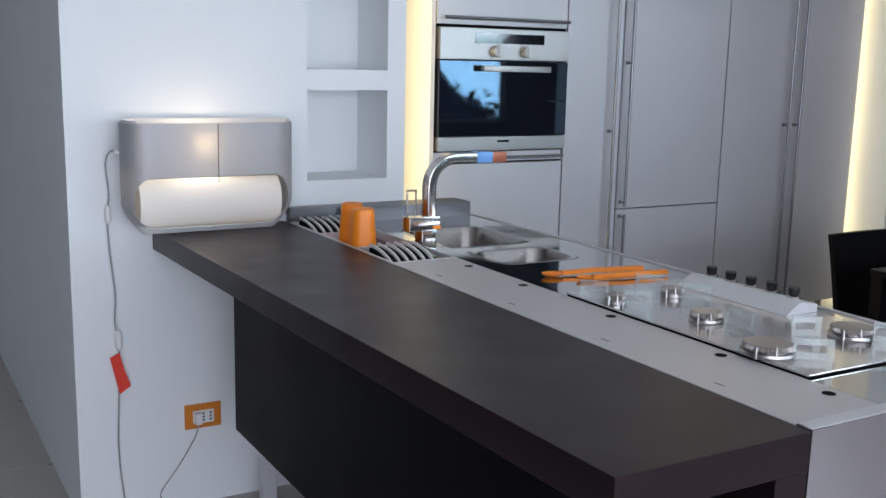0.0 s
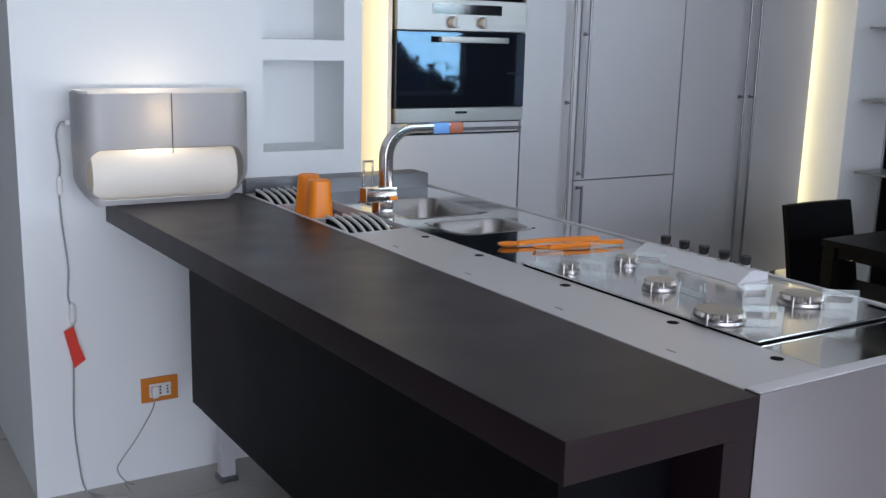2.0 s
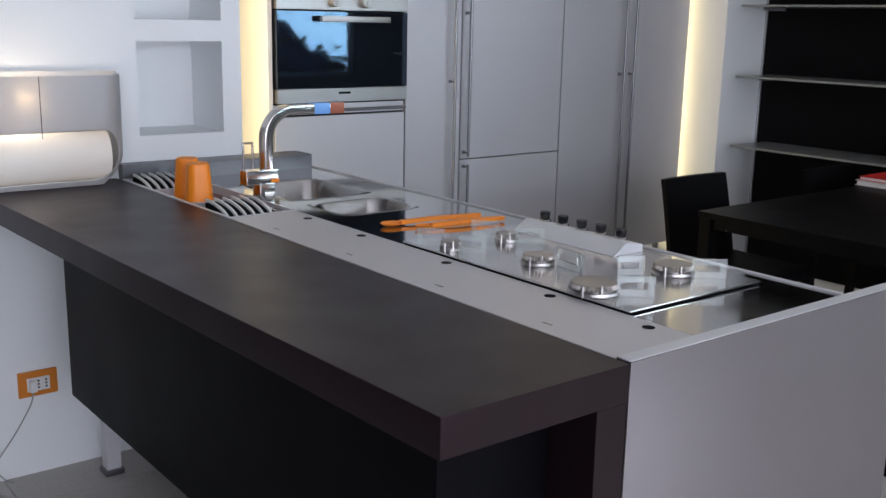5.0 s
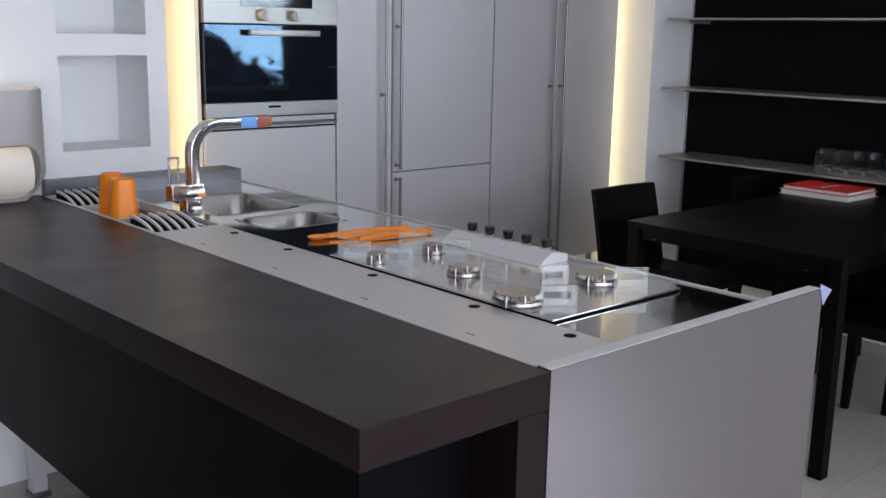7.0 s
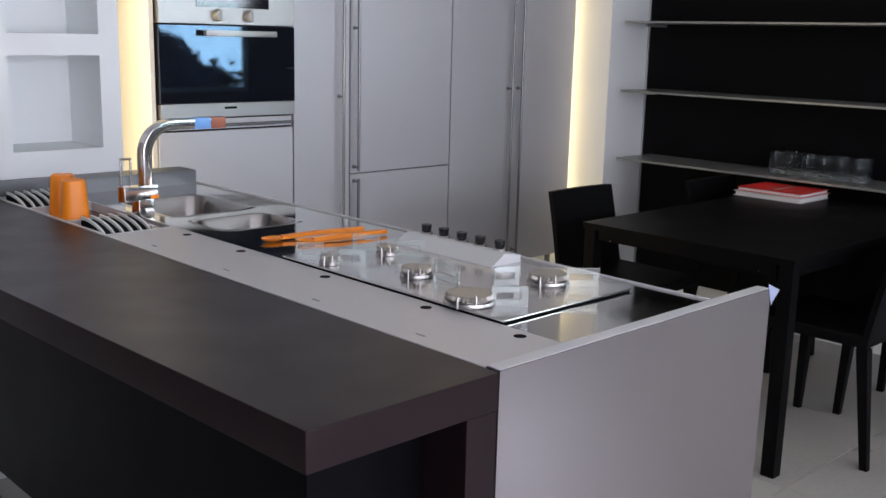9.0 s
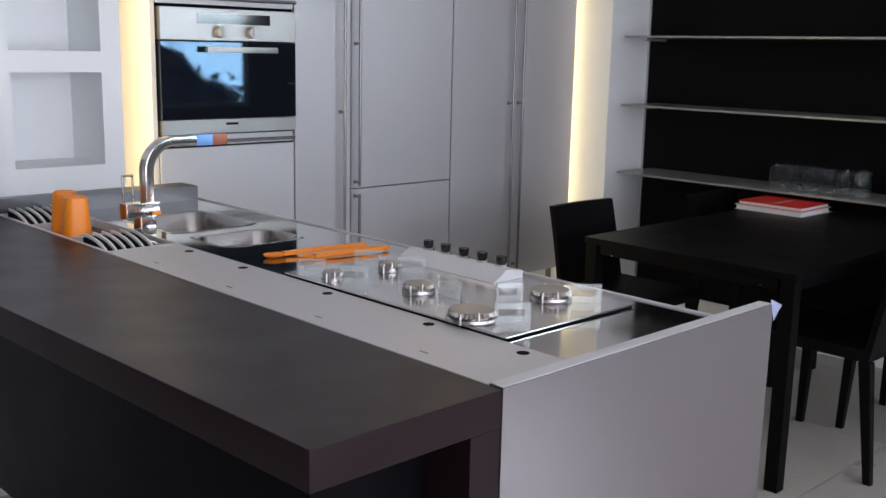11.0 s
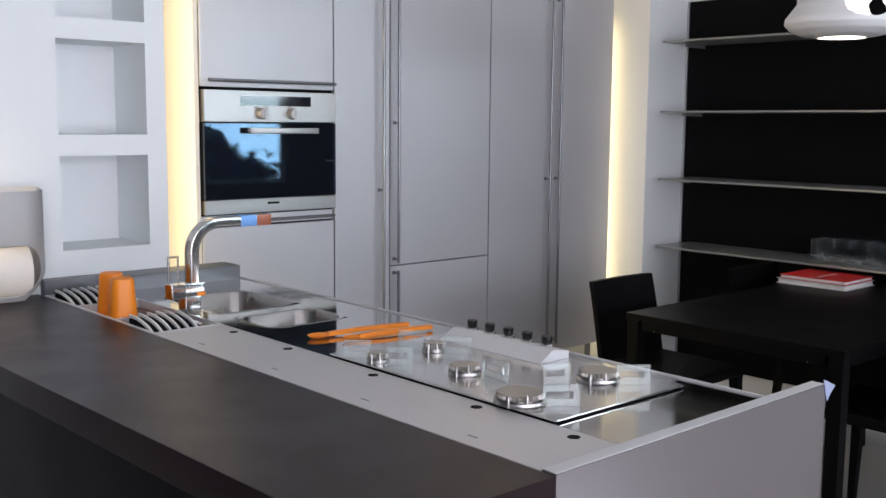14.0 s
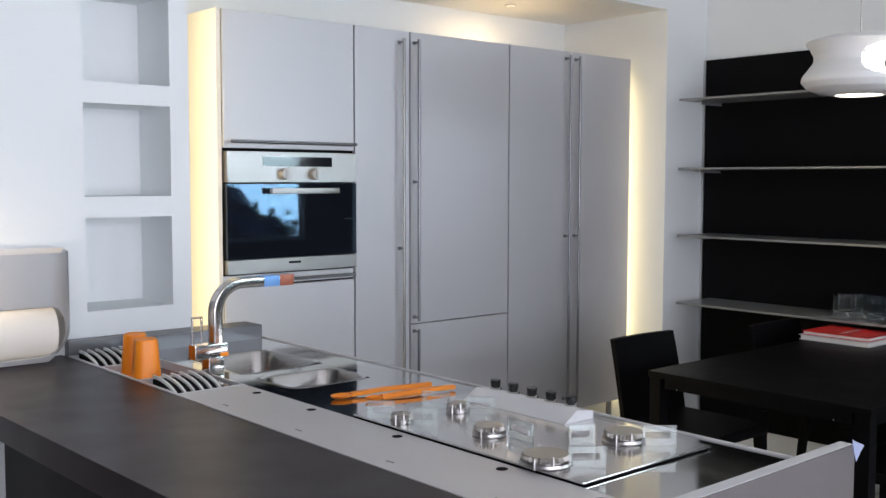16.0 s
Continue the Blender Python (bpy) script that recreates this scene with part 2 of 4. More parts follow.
def pipe(bm, pts, r, k=10, flat=None):
    """A tube along points; flat: (half width, half height) of a rounded-square section."""
    pts = [Vector(p) for p in pts]
    rings = []
    for i, p in enumerate(pts):
        d = (pts[min(i + 1, len(pts) - 1)] - pts[max(i - 1, 0)]).normalized()
        s = d.cross(Vector((0, 0, 1)))
        s = s.normalized() if s.length > 1e-3 else Vector((0, 1, 0))
        if i and s.dot(last) < 0:
            s = -s
        last = s
        u = s.cross(d).normalized()
        ring = []
        for j in range(k):
            a = 2 * math.pi * j / k
            c, sn = math.cos(a), math.sin(a)
            if flat:
                c, sn = math.copysign(abs(c) ** 0.25, c) * flat[0], math.copysign(abs(sn) ** 0.25, sn) * flat[1]
            else:
                c, sn = c * r, sn * r
            ring.append(p + s * c + u * sn)
        rings.append(ring)
    return loft(bm, rings)


def smooth_path(pts, steps=6):
    """Catmull-Rom through points."""
    p = [Vector(a) for a in pts]
    p = [2 * p[0] - p[1]] + p + [2 * p[-1] - p[-2]]
    out = []
    for i in range(1, len(p) - 2):
        for s in range(steps):
            t = s / steps
            a, b, c, d = p[i - 1], p[i], p[i + 1], p[i + 2]
            out.append(0.5 * (2 * b + (c - a) * t + (2 * a - 5 * b + 4 * c - d) * t * t + (3 * b - a - 3 * c + d) * t ** 3))
    return out + [p[-2]]


def plate(us, vs, holes, w0, w1, place):
    """A slab over a grid of lines, with rectangular holes through it; place turns (u, v, w) into a point."""
    bm = bmesh.new()
    us, vs = sorted(set(us)), sorted(set(vs))
    grid = {}

    def vert(i, j, k):
        key = (i, j, k)
        if key not in grid:
            grid[key] = bm.verts.new(place(us[i], vs[j], (w0, w1)[k]))
        return grid[key]

    def solid(i, j):
        if not (0 <= i < len(us) - 1 and 0 <= j < len(vs) - 1):
            return False
        u, v = (us[i] + us[i + 1]) / 2, (vs[j] + vs[j + 1]) / 2
        return not any(a < u < b and c < v < d for a, b, c, d in holes)

    for i in range(len(us) - 1):
        for j in range(len(vs) - 1):
            if not solid(i, j):
                continue
            for k in (0, 1):
                bm.faces.new([vert(i, j, k), vert(i + 1, j, k), vert(i + 1, j + 1, k), vert(i, j + 1, k)])
            for di, dj, a, b in ((-1, 0, (0, 0), (0, 1)), (1, 0, (1, 0), (1, 1)), (0, -1, (0, 0), (1, 0)), (0, 1, (0, 1), (1, 1))):
                if not solid(i + di, j + dj):
                    bm.faces.new([vert(i + a[0], j + a[1], 0), vert(i + b[0], j + b[1], 0), vert(i + b[0], j + b[1], 1), vert(i + a[0], j + a[1], 1)])
    return bm


def thing(name, at, label, category, group="", kind=""):
    ob = new(name)
    ob.empty_display_size = 0.1
    ob.location = at
    return tagged(ob, label, category, group, kind)


def base_of(ob):
    at = Vector((0, 0, 0))
    while ob is not None:
        at += ob.location
        ob = ob.parent
    return at


def mesh_of(name, bm, material, at, smooth=None):
    bmesh.ops.recalc_face_normals(bm, faces=bm.faces[:])
    if smooth is not None:
        for f in bm.faces:
            f.smooth = f.calc_area() < 0.006 or max(abs(c) for c in f.normal) < 0.9999
        for e in bm.edges:
            if len(e.link_faces) == 2 and e.calc_face_angle(0) > radians(smooth):
                e.smooth = False
    bmesh.ops.translate(bm, verts=bm.verts[:], vec=-Vector(at))
    me = bpy.data.meshes.new(name)
    bm.to_mesh(me)
    bm.free()
    me.materials.append(material)
    return me


def part(name, bm, material, parent, label="", smooth=25):
    """One mesh under a thing or a part; bm is in the world's metres."""
    ob = new(name, mesh_of(name, bm, material, base_of(parent), smooth))
    ob.parent = parent
    return tagged(ob, label)


def solo(name, bm, material, at, label, category, group="", kind="", smooth=25):
    ob = new(name, mesh_of(name, bm, material, at, smooth))
    ob.location = at
    return tagged(ob, label, category, group, kind)


# ---- structure ----
XW, YW, YA, XR = 0.99, 3.70, 3.82, 5.19   # niche block's side, its face, the alcove's face, the far side wall
CEIL = 2.95
NX0, NX1 = 1.735, 2.023
NZ = [(1.036, 1.329), (1.395, 1.686), (1.752, 2.043), (2.11, 2.40)]
NX = 2.09


def xz(u, v, w):
    return (u, w, v)


def yz(u, v, w):
    return (w, u, v)


def xy(u, v, w):
    return (u, v, w)


bm = plate([XW, NX0, NX1, NX], [0.0, CEIL] + [z for p in NZ for z in p], [(NX0, NX1, a, b) for a, b in NZ], YW, YW + 0.235, xz)
box(bm, XW, NX, YW + 0.236, 7.0, 0, CEIL)
solo("wall_niches", bm, M_WALL, (1.5, YW, 0), "white painted wall with a column of square niches", "wall", kind="structure", smooth=None)
bm = plate([NX + 0.001, 4.84, XR], [0.0, 2.324, CEIL], [(NX, 4.84, -1, 2.324)], YA, YA + 0.10, xz)
solo("wall_alcove_front", bm, M_WALL, (4.9, YA, 0), "white wall framing the cabinet alcove", "wall", kind="structure", smooth=None)
solo("wall_alcove_side", boxed(4.84, 4.95, YA + 0.10, 4.65, 0, CEIL), M_WALL, (4.9, 4.2, 0), "white side wall of the lit alcove", "wall", kind="structure", smooth=None)
solo("wall_alcove_back", boxed(NX + 0.001, 4.84, 4.53, 4.65, 0, CEIL), M_WALL, (3.4, 4.5, 0), "white back wall of the lit alcove", "wall", kind="structure", smooth=None)
solo("alcove_ceiling", boxed(NX + 0.001, 4.84, YA + 0.10, 4.53, 2.324, 2.39), M_CEIL, (3.4, 4.2, 2.314), "white lowered ceiling over the tall cabinets", "ceiling", kind="structure", smooth=None)
solo("alcove_step", boxed(NX + 0.001, 4.839, YA + 0.02, 4.529, 0.0, 0.10), M_WALL, (3.4, 4.1, 0), "pale plinth floor of the lit alcove", "plinth", kind="structure", smooth=None)
solo("wall_far_side", boxed(XR, XR + 0.12, 0.9, YA + 0.1, 0, CEIL), M_WALL, (XR, 2.3, 0), "white side wall behind the black panel", "wall", kind="structure", smooth=None)
solo("wall_return", boxed(XR + 0.12, 8.0, 0.9, 1.02, 0, CEIL), M_WALL, (6.5, 0.95, 0), "white return wall", "wall", kind="structure", smooth=None)
solo("wall_east", boxed(8.0, 8.12, -2.5, 1.02, 0, CEIL), M_DIM, (8.0, -1, 0), "unseen end wall of the showroom, darkened for the oven reflection", "wall", kind="structure", smooth=None)
solo("wall_north", boxed(-2.5, XW, 7.0, 7.12, 0, CEIL), M_WALL, (-0.8, 7.0, 0), "white far wall of the passage", "wall", kind="structure", smooth=None)
bm = boxed(-2.62, -2.5, -2.5, 7.12, 0, CEIL)
solo("wall_west", bm, M_DIM, (-2.5, 2, 0), "unseen dark side wall of the showroom", "wall", kind="structure", smooth=None)
bm = plate([-2.62, -2.4, 3.2, 4.5, 6.98, 8.12], [0, 0.3, 0.75, 2.3, 2.6, CEIL], [(-2.4, 3.2, 0.3, 2.6), (4.5, 6.98, 0.75, 2.3)], -2.62, -2.5, xz)
solo("wall_shopfront", bm, M_DIM, (2, -2.5, 0), "unseen shop-front wall with large windows, darkened for the oven reflection", "wall", kind="structure", smooth=None)
solo("ceiling", boxed(-2.62, 8.12, -2.62, 7.12, CEIL, CEIL + 0.1), M_CEIL, (2, 2, CEIL), "plain white ceiling", "ceiling", kind="structure", smooth=None)
solo("ground", boxed(-400, 400, -400, 400, -0.30, -0.02), M_STREET, (0, 0, -0.02), "grey street paving outside", "ground", kind="structure", smooth=None)


def window(name, x0, x1, z0, z1, m):
    w = thing(name, (0, 0, 0), "tall clear shop window in a thin metal frame", "window", kind="structure")
    f = plate([x0, x0 + 0.05, (x0 + x1) / 2 - 0.02, (x0 + x1) / 2 + 0.02, x1 - 0.05, x1], [z0, z0 + 0.05, z1 - 0.05, z1],
              [(x0 + 0.05, (x0 + x1) / 2 - 0.02, z0 + 0.05, z1 - 0.05), ((x0 + x1) / 2 + 0.02, x1 - 0.05, z0 + 0.05, z1 - 0.05)], -0.03, 0.03, xz)
    part("window_frame", f, M_ALU, w, smooth=None)
    for a, b in ((x0 + 0.05, (x0 + x1) / 2 - 0.02), ((x0 + x1) / 2 + 0.02, x1 - 0.05)):
        p = part("pane", boxed(a, b, -0.004, 0.004, z0 + 0.05, z1 - 0.05), M_GLASS, w, smooth=None)
        p.visible_shadow = False
    w.matrix_world = m
    return w


window("window_1", -2.8, 2.8, 0.3, 2.6, pose(0.4, -2.56, 0))
window("window_2", -1.24, 1.24, 0.75, 2.3, pose(5.74, -2.56, 0))

# black panel and shelves on the far side wall
pn = thing("wall_panel", (5.17, 2.4, 0.145), "large matt black wall panel with a thin aluminium edge", "wall panel")
part("board", boxed(5.165, 5.187, 1.2, 3.804, 0.145, 2.089, bevel=0.002), M_PANEL, pn)
part("edge_trim", boxed(5.160, 5.187, 3.806, 3.817, 0.145, 2.091, bevel=0.001), M_ALU, pn, "thin aluminium edge strip")
for z in (0.812, 1.162, 1.509, 1.862):
    sh = thing("wall_shelf", (4.98, 2.5, z), "thin pale shelf on the black panel", "shelf", "shelves on the black panel")
    part("board", boxed(4.858, 5.163, 1.25, 3.752, z - 0.006, z + 0.004, bevel=0.0015), M_SHELF, sh)
    part("bracket", boxed(4.98, 5.163, 3.700, 3.712, z - 0.022, z - 0.007, bevel=0.002), M_ALU, sh)

# ---- tall cabinets ----
CB, CT, CY = 0.28, 2.083, 4.0
CX = [2.377, 2.982, 3.277, 3.877, 4.302, 4.774]


def door(x0, x1, z0, z1, parent, y=CY, label=""):
    return part("door", boxed(x0 + 0.0036, x1 - 0.0036, y, y + 0.020, z0 + 0.0025, z1 - 0.0025, bevel=0.0012), M_CAB, parent, label)


def bar_v(x, z0, z1, parent, fix, y=CY):
    h = part("handle", turned(x, y - 0.034, [(0.0065, z0), (0.0065, z1)], 16), M_HANDLE, parent, "long steel bar handle")
    for z in fix:
        b = bmesh.new()
        pipe(b, [(x, y - 0.034, z), (x, y, z)], 0.004, 8)
        box(b, x - 0.008, x + 0.008, y - 0.003, y + 0.001, z - 0.008, z + 0.008)
        part("handle_fixing", b, M_HANDLE, h)
    return h


def bar_h(x0, x1, z, parent, y=CY):
    h = part("handle", pipe(bmesh.new(), [(x0, y - 0.032, z), (x1, y - 0.032, z)], 0.0065, 16), M_HANDLE, parent, "long steel bar handle")
    for x in (x0 + 0.03, x1 - 0.03):
        part("handle_fixing", pipe(bmesh.new(), [(x, y - 0.032, z), (x, y, z)], 0.004, 8), M_HANDLE, h)
    return h


def carcass(name, x0, x1, label):
    c = thing(name, ((x0 + x1) / 2, 4.2, CB), label, "tall cabinet", "tall cabinets in the alcove")
    part("body", boxed(x0 + 0.001, x1 - 0.001, CY + 0.060, 4.46, CB, CT, bevel=0.001), M_CABBODY, c)
    # near-black sheet behind the doors puts the joints' shade into colour
    part("gap_shade", boxed(x0 + 0.0005, x1 - 0.0005, CY + 0.040, CY + 0.0585, CB + 0.003, CT - 0.003), M_GAP, c)
    for x in (x0 + 0.05, x1 - 0.05):
        for y in (CY + 0.08, 4.40):
            part("foot", turned(x, y, [(0.022, 0.10), (0.022, 0.115), (0.015, 0.12), (0.015, CB)], 14), M_HANDLE, c, "adjustable metal foot")
    return c


ov = carcass("oven_cabinet", CX[0], CX[1], "satin aluminium tall cabinet with a built-in oven")
part("side_panel", boxed(CX[0] - 0.020, CX[0] - 0.001, CY + 0.006, 4.46, CB, CT, bevel=0.001), M_CABBODY, ov)
d = door(CX[0], CX[1], 1.566, CT, ov)
bar_h(CX[0] + 0.02, CX[1] - 0.012, 1.592, d)
d = door(CX[0], CX[1], CB, 1.040, ov)
bar_h(CX[0] + 0.02, CX[1] - 0.012, 1.060, d, CY + 0.012)
part("rail", boxed(CX[0] + 0.002, CX[1] - 0.002, CY + 0.010, CY + 0.022, 1.044, 1.083, bevel=0.001), M_CAB, ov)

oven = thing("built_in_oven", (2.68, 4.0, 1.088), "stainless steel built-in oven with dark mirror glass door", "oven")
OX0, OX1 = CX[0] + 0.006, CX[1] - 0.004
pnl = part("control_panel", boxed(OX0, OX1, CY - 0.020, CY + 0.020, 1.438, 1.556, bevel=0.002), M_BRUSH, oven, "brushed steel control panel")
part("display", boxed(2.535, 2.855, CY - 0.0215, CY - 0.0195, 1.500, 1.538), M_DISPLAY, pnl, "black display strip")
for x in (2.626, 2.765):
    b = bmesh.new()
    loft(b, [[(x + r * math.cos(a), y, 1.471 + r * math.sin(a)) for a in [2 * math.pi * i / 28 for i in range(28)]]
             for r, y in ((0.021, CY - 0.020), (0.0225, CY - 0.022), (0.0215, CY - 0.042), (0.019, CY - 0.047))])
    box(b, x - 0.0025, x + 0.0025, CY - 0.050, CY - 0.046, 1.455, 1.487)
    part("knob", b, M_KNOBSTEEL, pnl, "round steel knob")
dr = part("oven_door", boxed(OX0, OX1, CY - 0.018, CY + 0.020, 1.146, 1.434, bevel=0.002), M_OVENGLASS, oven, "black mirror glass oven door")
b = boxed(2.555, 2.868, CY - 0.058, CY - 0.046, 1.394, 1.416, bevel=0.003)
for x in (2.575, 2.848):
    box(b, x - 0.008, x + 0.008, CY - 0.047, CY - 0.017, 1.399, 1.411)
part("door_handle", b, M_BRUSH, dr, "flat steel bar handle")
low = part("lower_trim", boxed(OX0, OX1, CY - 0.018, CY + 0.020, 1.090, 1.143, bevel=0.002), M_BRUSH, oven, "brushed steel lower trim")
part("maker_mark", boxed(2.65, 2.705, CY - 0.0190, CY - 0.0181, 1.121, 1.130), M_GAP, low)

nar = carcass("narrow_tall_cabinet", CX[1], CX[2], "narrow satin aluminium tall cabinet")
d = door(CX[1], CX[2], CB, CT, nar)
bar_v(3.218, 0.33, 2.045, d, (1.155, 2.03, 0.35))
fr = carcass("fridge_cabinet", CX[2], CX[3], "satin aluminium tall fridge cabinet with two doors")
d = door(CX[2], CX[3], 0.819, CT, fr)
bar_v(3.300, 0.835, 2.048, d, (2.035, 1.44, 0.850))
d = door(CX[2], CX[3], CB, 0.819, fr)
bar_v(3.300, 0.33, 0.800, d, (0.788, 0.345))
lar = carcass("larder_cabinet", CX[3], CX[5], "double-door satin aluminium tall larder cabinet")
d = door(CX[3], CX[4], CB, CT, lar)
bar_v(4.268, 0.33, 2.06, d, (2.045, 1.170, 0.35))
d = door(CX[4], CX[5], CB, CT, lar)
bar_v(4.338, 0.33, 2.06, d, (2.045, 1.170, 0.35))

sp = thing("recessed_spotlight", (4.13, 4.25, 2.316), "small recessed ceiling spotlight, lit", "spotlight")
part("ring", turned(4.13, 4.25, [(0.030, 2.3225), (0.031, 2.319), (0.024, 2.318)], 24), M_ALU, sp)
part("lens", turned(4.13, 4.25, [(0.022, 2.3172), (0.022, 2.3177)], 24), M_SPOT, sp)

# ---- island ----
Z = 0.91
Y0, Y1 = 1.59, 3.698
bar = thing("breakfast_bar", (1.45, 2.6, 0.0), "dark brown laminate bar top along the steel island", "bar counter")
part("bar_top", prism(bmesh.new(), [(1.288, Y0), (1.654, Y0), (1.652, Y1), (1.230, Y1)], 0.848, Z, bevel=0.002), M_DARK, bar)
part("end_panel", boxed(1.588, 1.653, Y0 + 0.001, Y0 + 0.40, 0.0, 0.8475, bevel=0.0015), M_DARK, bar)
part("hung_cabinet", boxed(1.362, 1.586, Y0 + 0.10, 3.336, 0.372, 0.8475, bevel=0.002), M_DARKSIDE, bar, "matt black hung cabinet body")
lg = part("leg", boxed(1.520, 1.565, 3.545, 3.590, 0.018, 0.40, bevel=0.003), M_LEG, bar, "square metal leg")
part("foot", boxed(1.513, 1.572, 3.538, 3.597, 0.0, 0.018, bevel=0.003), M_HANDLE, lg)

isl = thing("kitchen_island", (1.97, 2.6, 0.0), "stainless steel kitchen island with sinks and hob", "kitchen island")
SX0, SX1 = 1.852, 2.298
B1, B2 = (1.905, 2.185, 3.055, 3.385), (1.912, 2.165, 2.795, 2.995)
bm = plate([SX0, SX1] + [v + s for q in (B1, B2) for v, s in zip(q[:2], (0.004, -0.004))],
           [1.622, 3.66] + [v + s for q in (B1, B2) for v, s in zip(q[2:], (0.004, -0.004))],
           [(a + 0.004, b - 0.004, c + 0.004, e - 0.004) for a, b, c, e in (B1, B2)], Z - 0.012, Z, xy)
part("steel_top", bm, M_STEEL, isl, "mirror-polished steel worktop", smooth=None)
part("rear_rim", boxed(SX1, SX1 + 0.006, 1.622, 3.66, Z - 0.05, Z + 0.004, bevel=0.001), M_EDGE, isl)
for q, dp in ((B1, 0.17), (B2, 0.15)):
    a, b_, c, e = q
    loops = [rounded(a - 0.005, b_ + 0.005, c - 0.005, e + 0.005, Z + 0.0005, 0.058), rounded(a - 0.003, b_ + 0.003, c - 0.003, e + 0.003, Z + 0.0012, 0.057)]
    loops += [rounded(a + 0.006, b_ - 0.006, c + 0.006, e - 0.006, Z + 0.0008, 0.055), rounded(a + 0.009, b_ - 0.009, c + 0.009, e - 0.009, Z - 0.004, 0.053)]
    loops += [rounded(a + 0.014, b_ - 0.014, c + 0.014, e - 0.014, Z - dp + 0.03, 0.05), rounded(a + 0.024, b_ - 0.024, c + 0.024, e - 0.024, Z - dp + 0.006, 0.045),
              rounded(a + 0.05, b_ - 0.05, c + 0.05, e - 0.05, Z - dp, 0.03)]
    bowl = part("sink_bowl", loft(bmesh.new(), loops[2:], (False, True)), M_BOWL, isl, "rounded steel sink bowl", smooth=50)
    part("rim", loft(bmesh.new(), loops[:3], (False, False)), M_STEEL, bowl, smooth=50)
    part("drain", turned((a + b_) / 2, (c + e) / 2, [(0.04, Z - dp + 0.001), (0.04, Z - dp + 0.004), (0.03, Z - dp + 0.003), (0.006, Z - dp + 0.002)], 20), M_CHROME, bowl)
# grey strip with pin holes
hs = [(1.821, y) for y in (1.697, 1.937, 2.252, 2.577, 2.824)]
bm = bmesh.new()
pts = [(1.656, 1.622), (1.850, 1.622), (1.850, 2.93), (1.656, 2.93)]
prism(bm, pts, Z - 0.012, Z + 0.0005, bevel=0.0008)
strip = part("cover_strip", bm, M_STRIP, isl, "matt grey cover strip with pin holes")
for x, y in hs:
    b = turned(x, y, [(0.0115, Z + 0.0006), (0.0115, Z + 0.0012), (0.009, Z + 0.0013)], 20)
    part("pin_hole", b, M_GAP, strip)
for y in (1.80, 2.10, 2.42, 2.74):
    part("edge_notch", boxed(1.690, 1.694, y, y + 0.022, Z + 0.0006, Z + 0.0012), M_HANDLE, strip)
# recessed tray
bm = plate([1.656, 1.666, 1.846, 1.8515], [2.932, 2.945, 3.17, 3.18, 3.42, 3.43, 3.655, 3.66], [(1.666, 1.846, 2.945, 3.17), (1.666, 1.846, 3.18, 3.42), (1.666, 1.846, 3.43, 3.655)], Z - 0.045, Z + 0.001, xy)
tr = part("tray_frame", bm, M_EDGE, isl, "steel tray channel", smooth=None)
part("tray_floor", boxed(1.657, 1.8505, 2.933, 3.659, Z - 0.050, Z - 0.0455), M_GAP, tr)
part("tray_insert", boxed(1.668, 1.844, 3.182, 3.418, Z - 0.044, Z - 0.022, bevel=0.002), M_COPPER, tr, "reddish perforated tray insert")
part("splashback", boxed(1.860, 2.292, 3.588, 3.600, Z - 0.01, Z + 0.046, bevel=0.001), M_UPSTAND, isl, "low brushed steel upstand")
part("splash_fold", boxed(1.860, 2.292, 3.601, 3.697, Z + 0.034, Z + 0.046, bevel=0.001), M_UPSTAND, isl)
part("splash_return", boxed(1.66, 1.858, 3.662, 3.697, Z - 0.05, Z + 0.046, bevel=0.001), M_UPSTAND, isl)
ep = part("end_plate", boxed(1.656, 2.490, Y0, Y0 + 0.030, 0.06, Z + 0.002, bevel=0.0012), M_SIDE, isl, "brushed steel end panel")
# paler strip laid on top to paint the lit edge of the end plate
part("edge_highlight", boxed(1.658, 2.484, Y0 + 0.001, Y0 + 0.029, Z + 0.0022, Z + 0.0034), M_EDGE, isl, "pale strip painting the bright top edge of the end panel")
part("front_body", boxed(1.656, 2.27, Y0 + 0.032, 3.66, 0.12, Z - 0.20), M_SIDE, isl)
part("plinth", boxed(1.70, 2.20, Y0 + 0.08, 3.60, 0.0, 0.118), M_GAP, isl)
b = bmesh.new()
v = [b.verts.new(p) for p in ((2.476, Y0 - 0.001, Z + 0.014), (2.514, Y0 - 0.008, Z - 0.003), (2.500, Y0 - 0.006, Z - 0.018), (2.493, Y0 - 0.002, Z - 0.036))]
b.faces.new(v)
bmesh.ops.solidify(b, geom=b.faces[:], thickness=0.0006)
part("loose_film", b, M_FILM, ep, "peeling bluish protective film")

# hob
hob = thing("gas_hob", (2.05, 2.1, Z), "polished steel gas hob with five burners and glass pan supports", "hob")
part("hob_plate", boxed(1.854, 2.240, 1.766, 2.455, Z + 0.0034, Z + 0.007, bevel=0.0012), M_HOB, hob)
# black slab paints the thin shadow line under the hob's edge
part("hob_shadow_line", boxed(1.858, 2.236, 1.768, 2.452, Z + 0.0005, Z + 0.0033), M_GAP, hob)
HZ = Z + 0.007


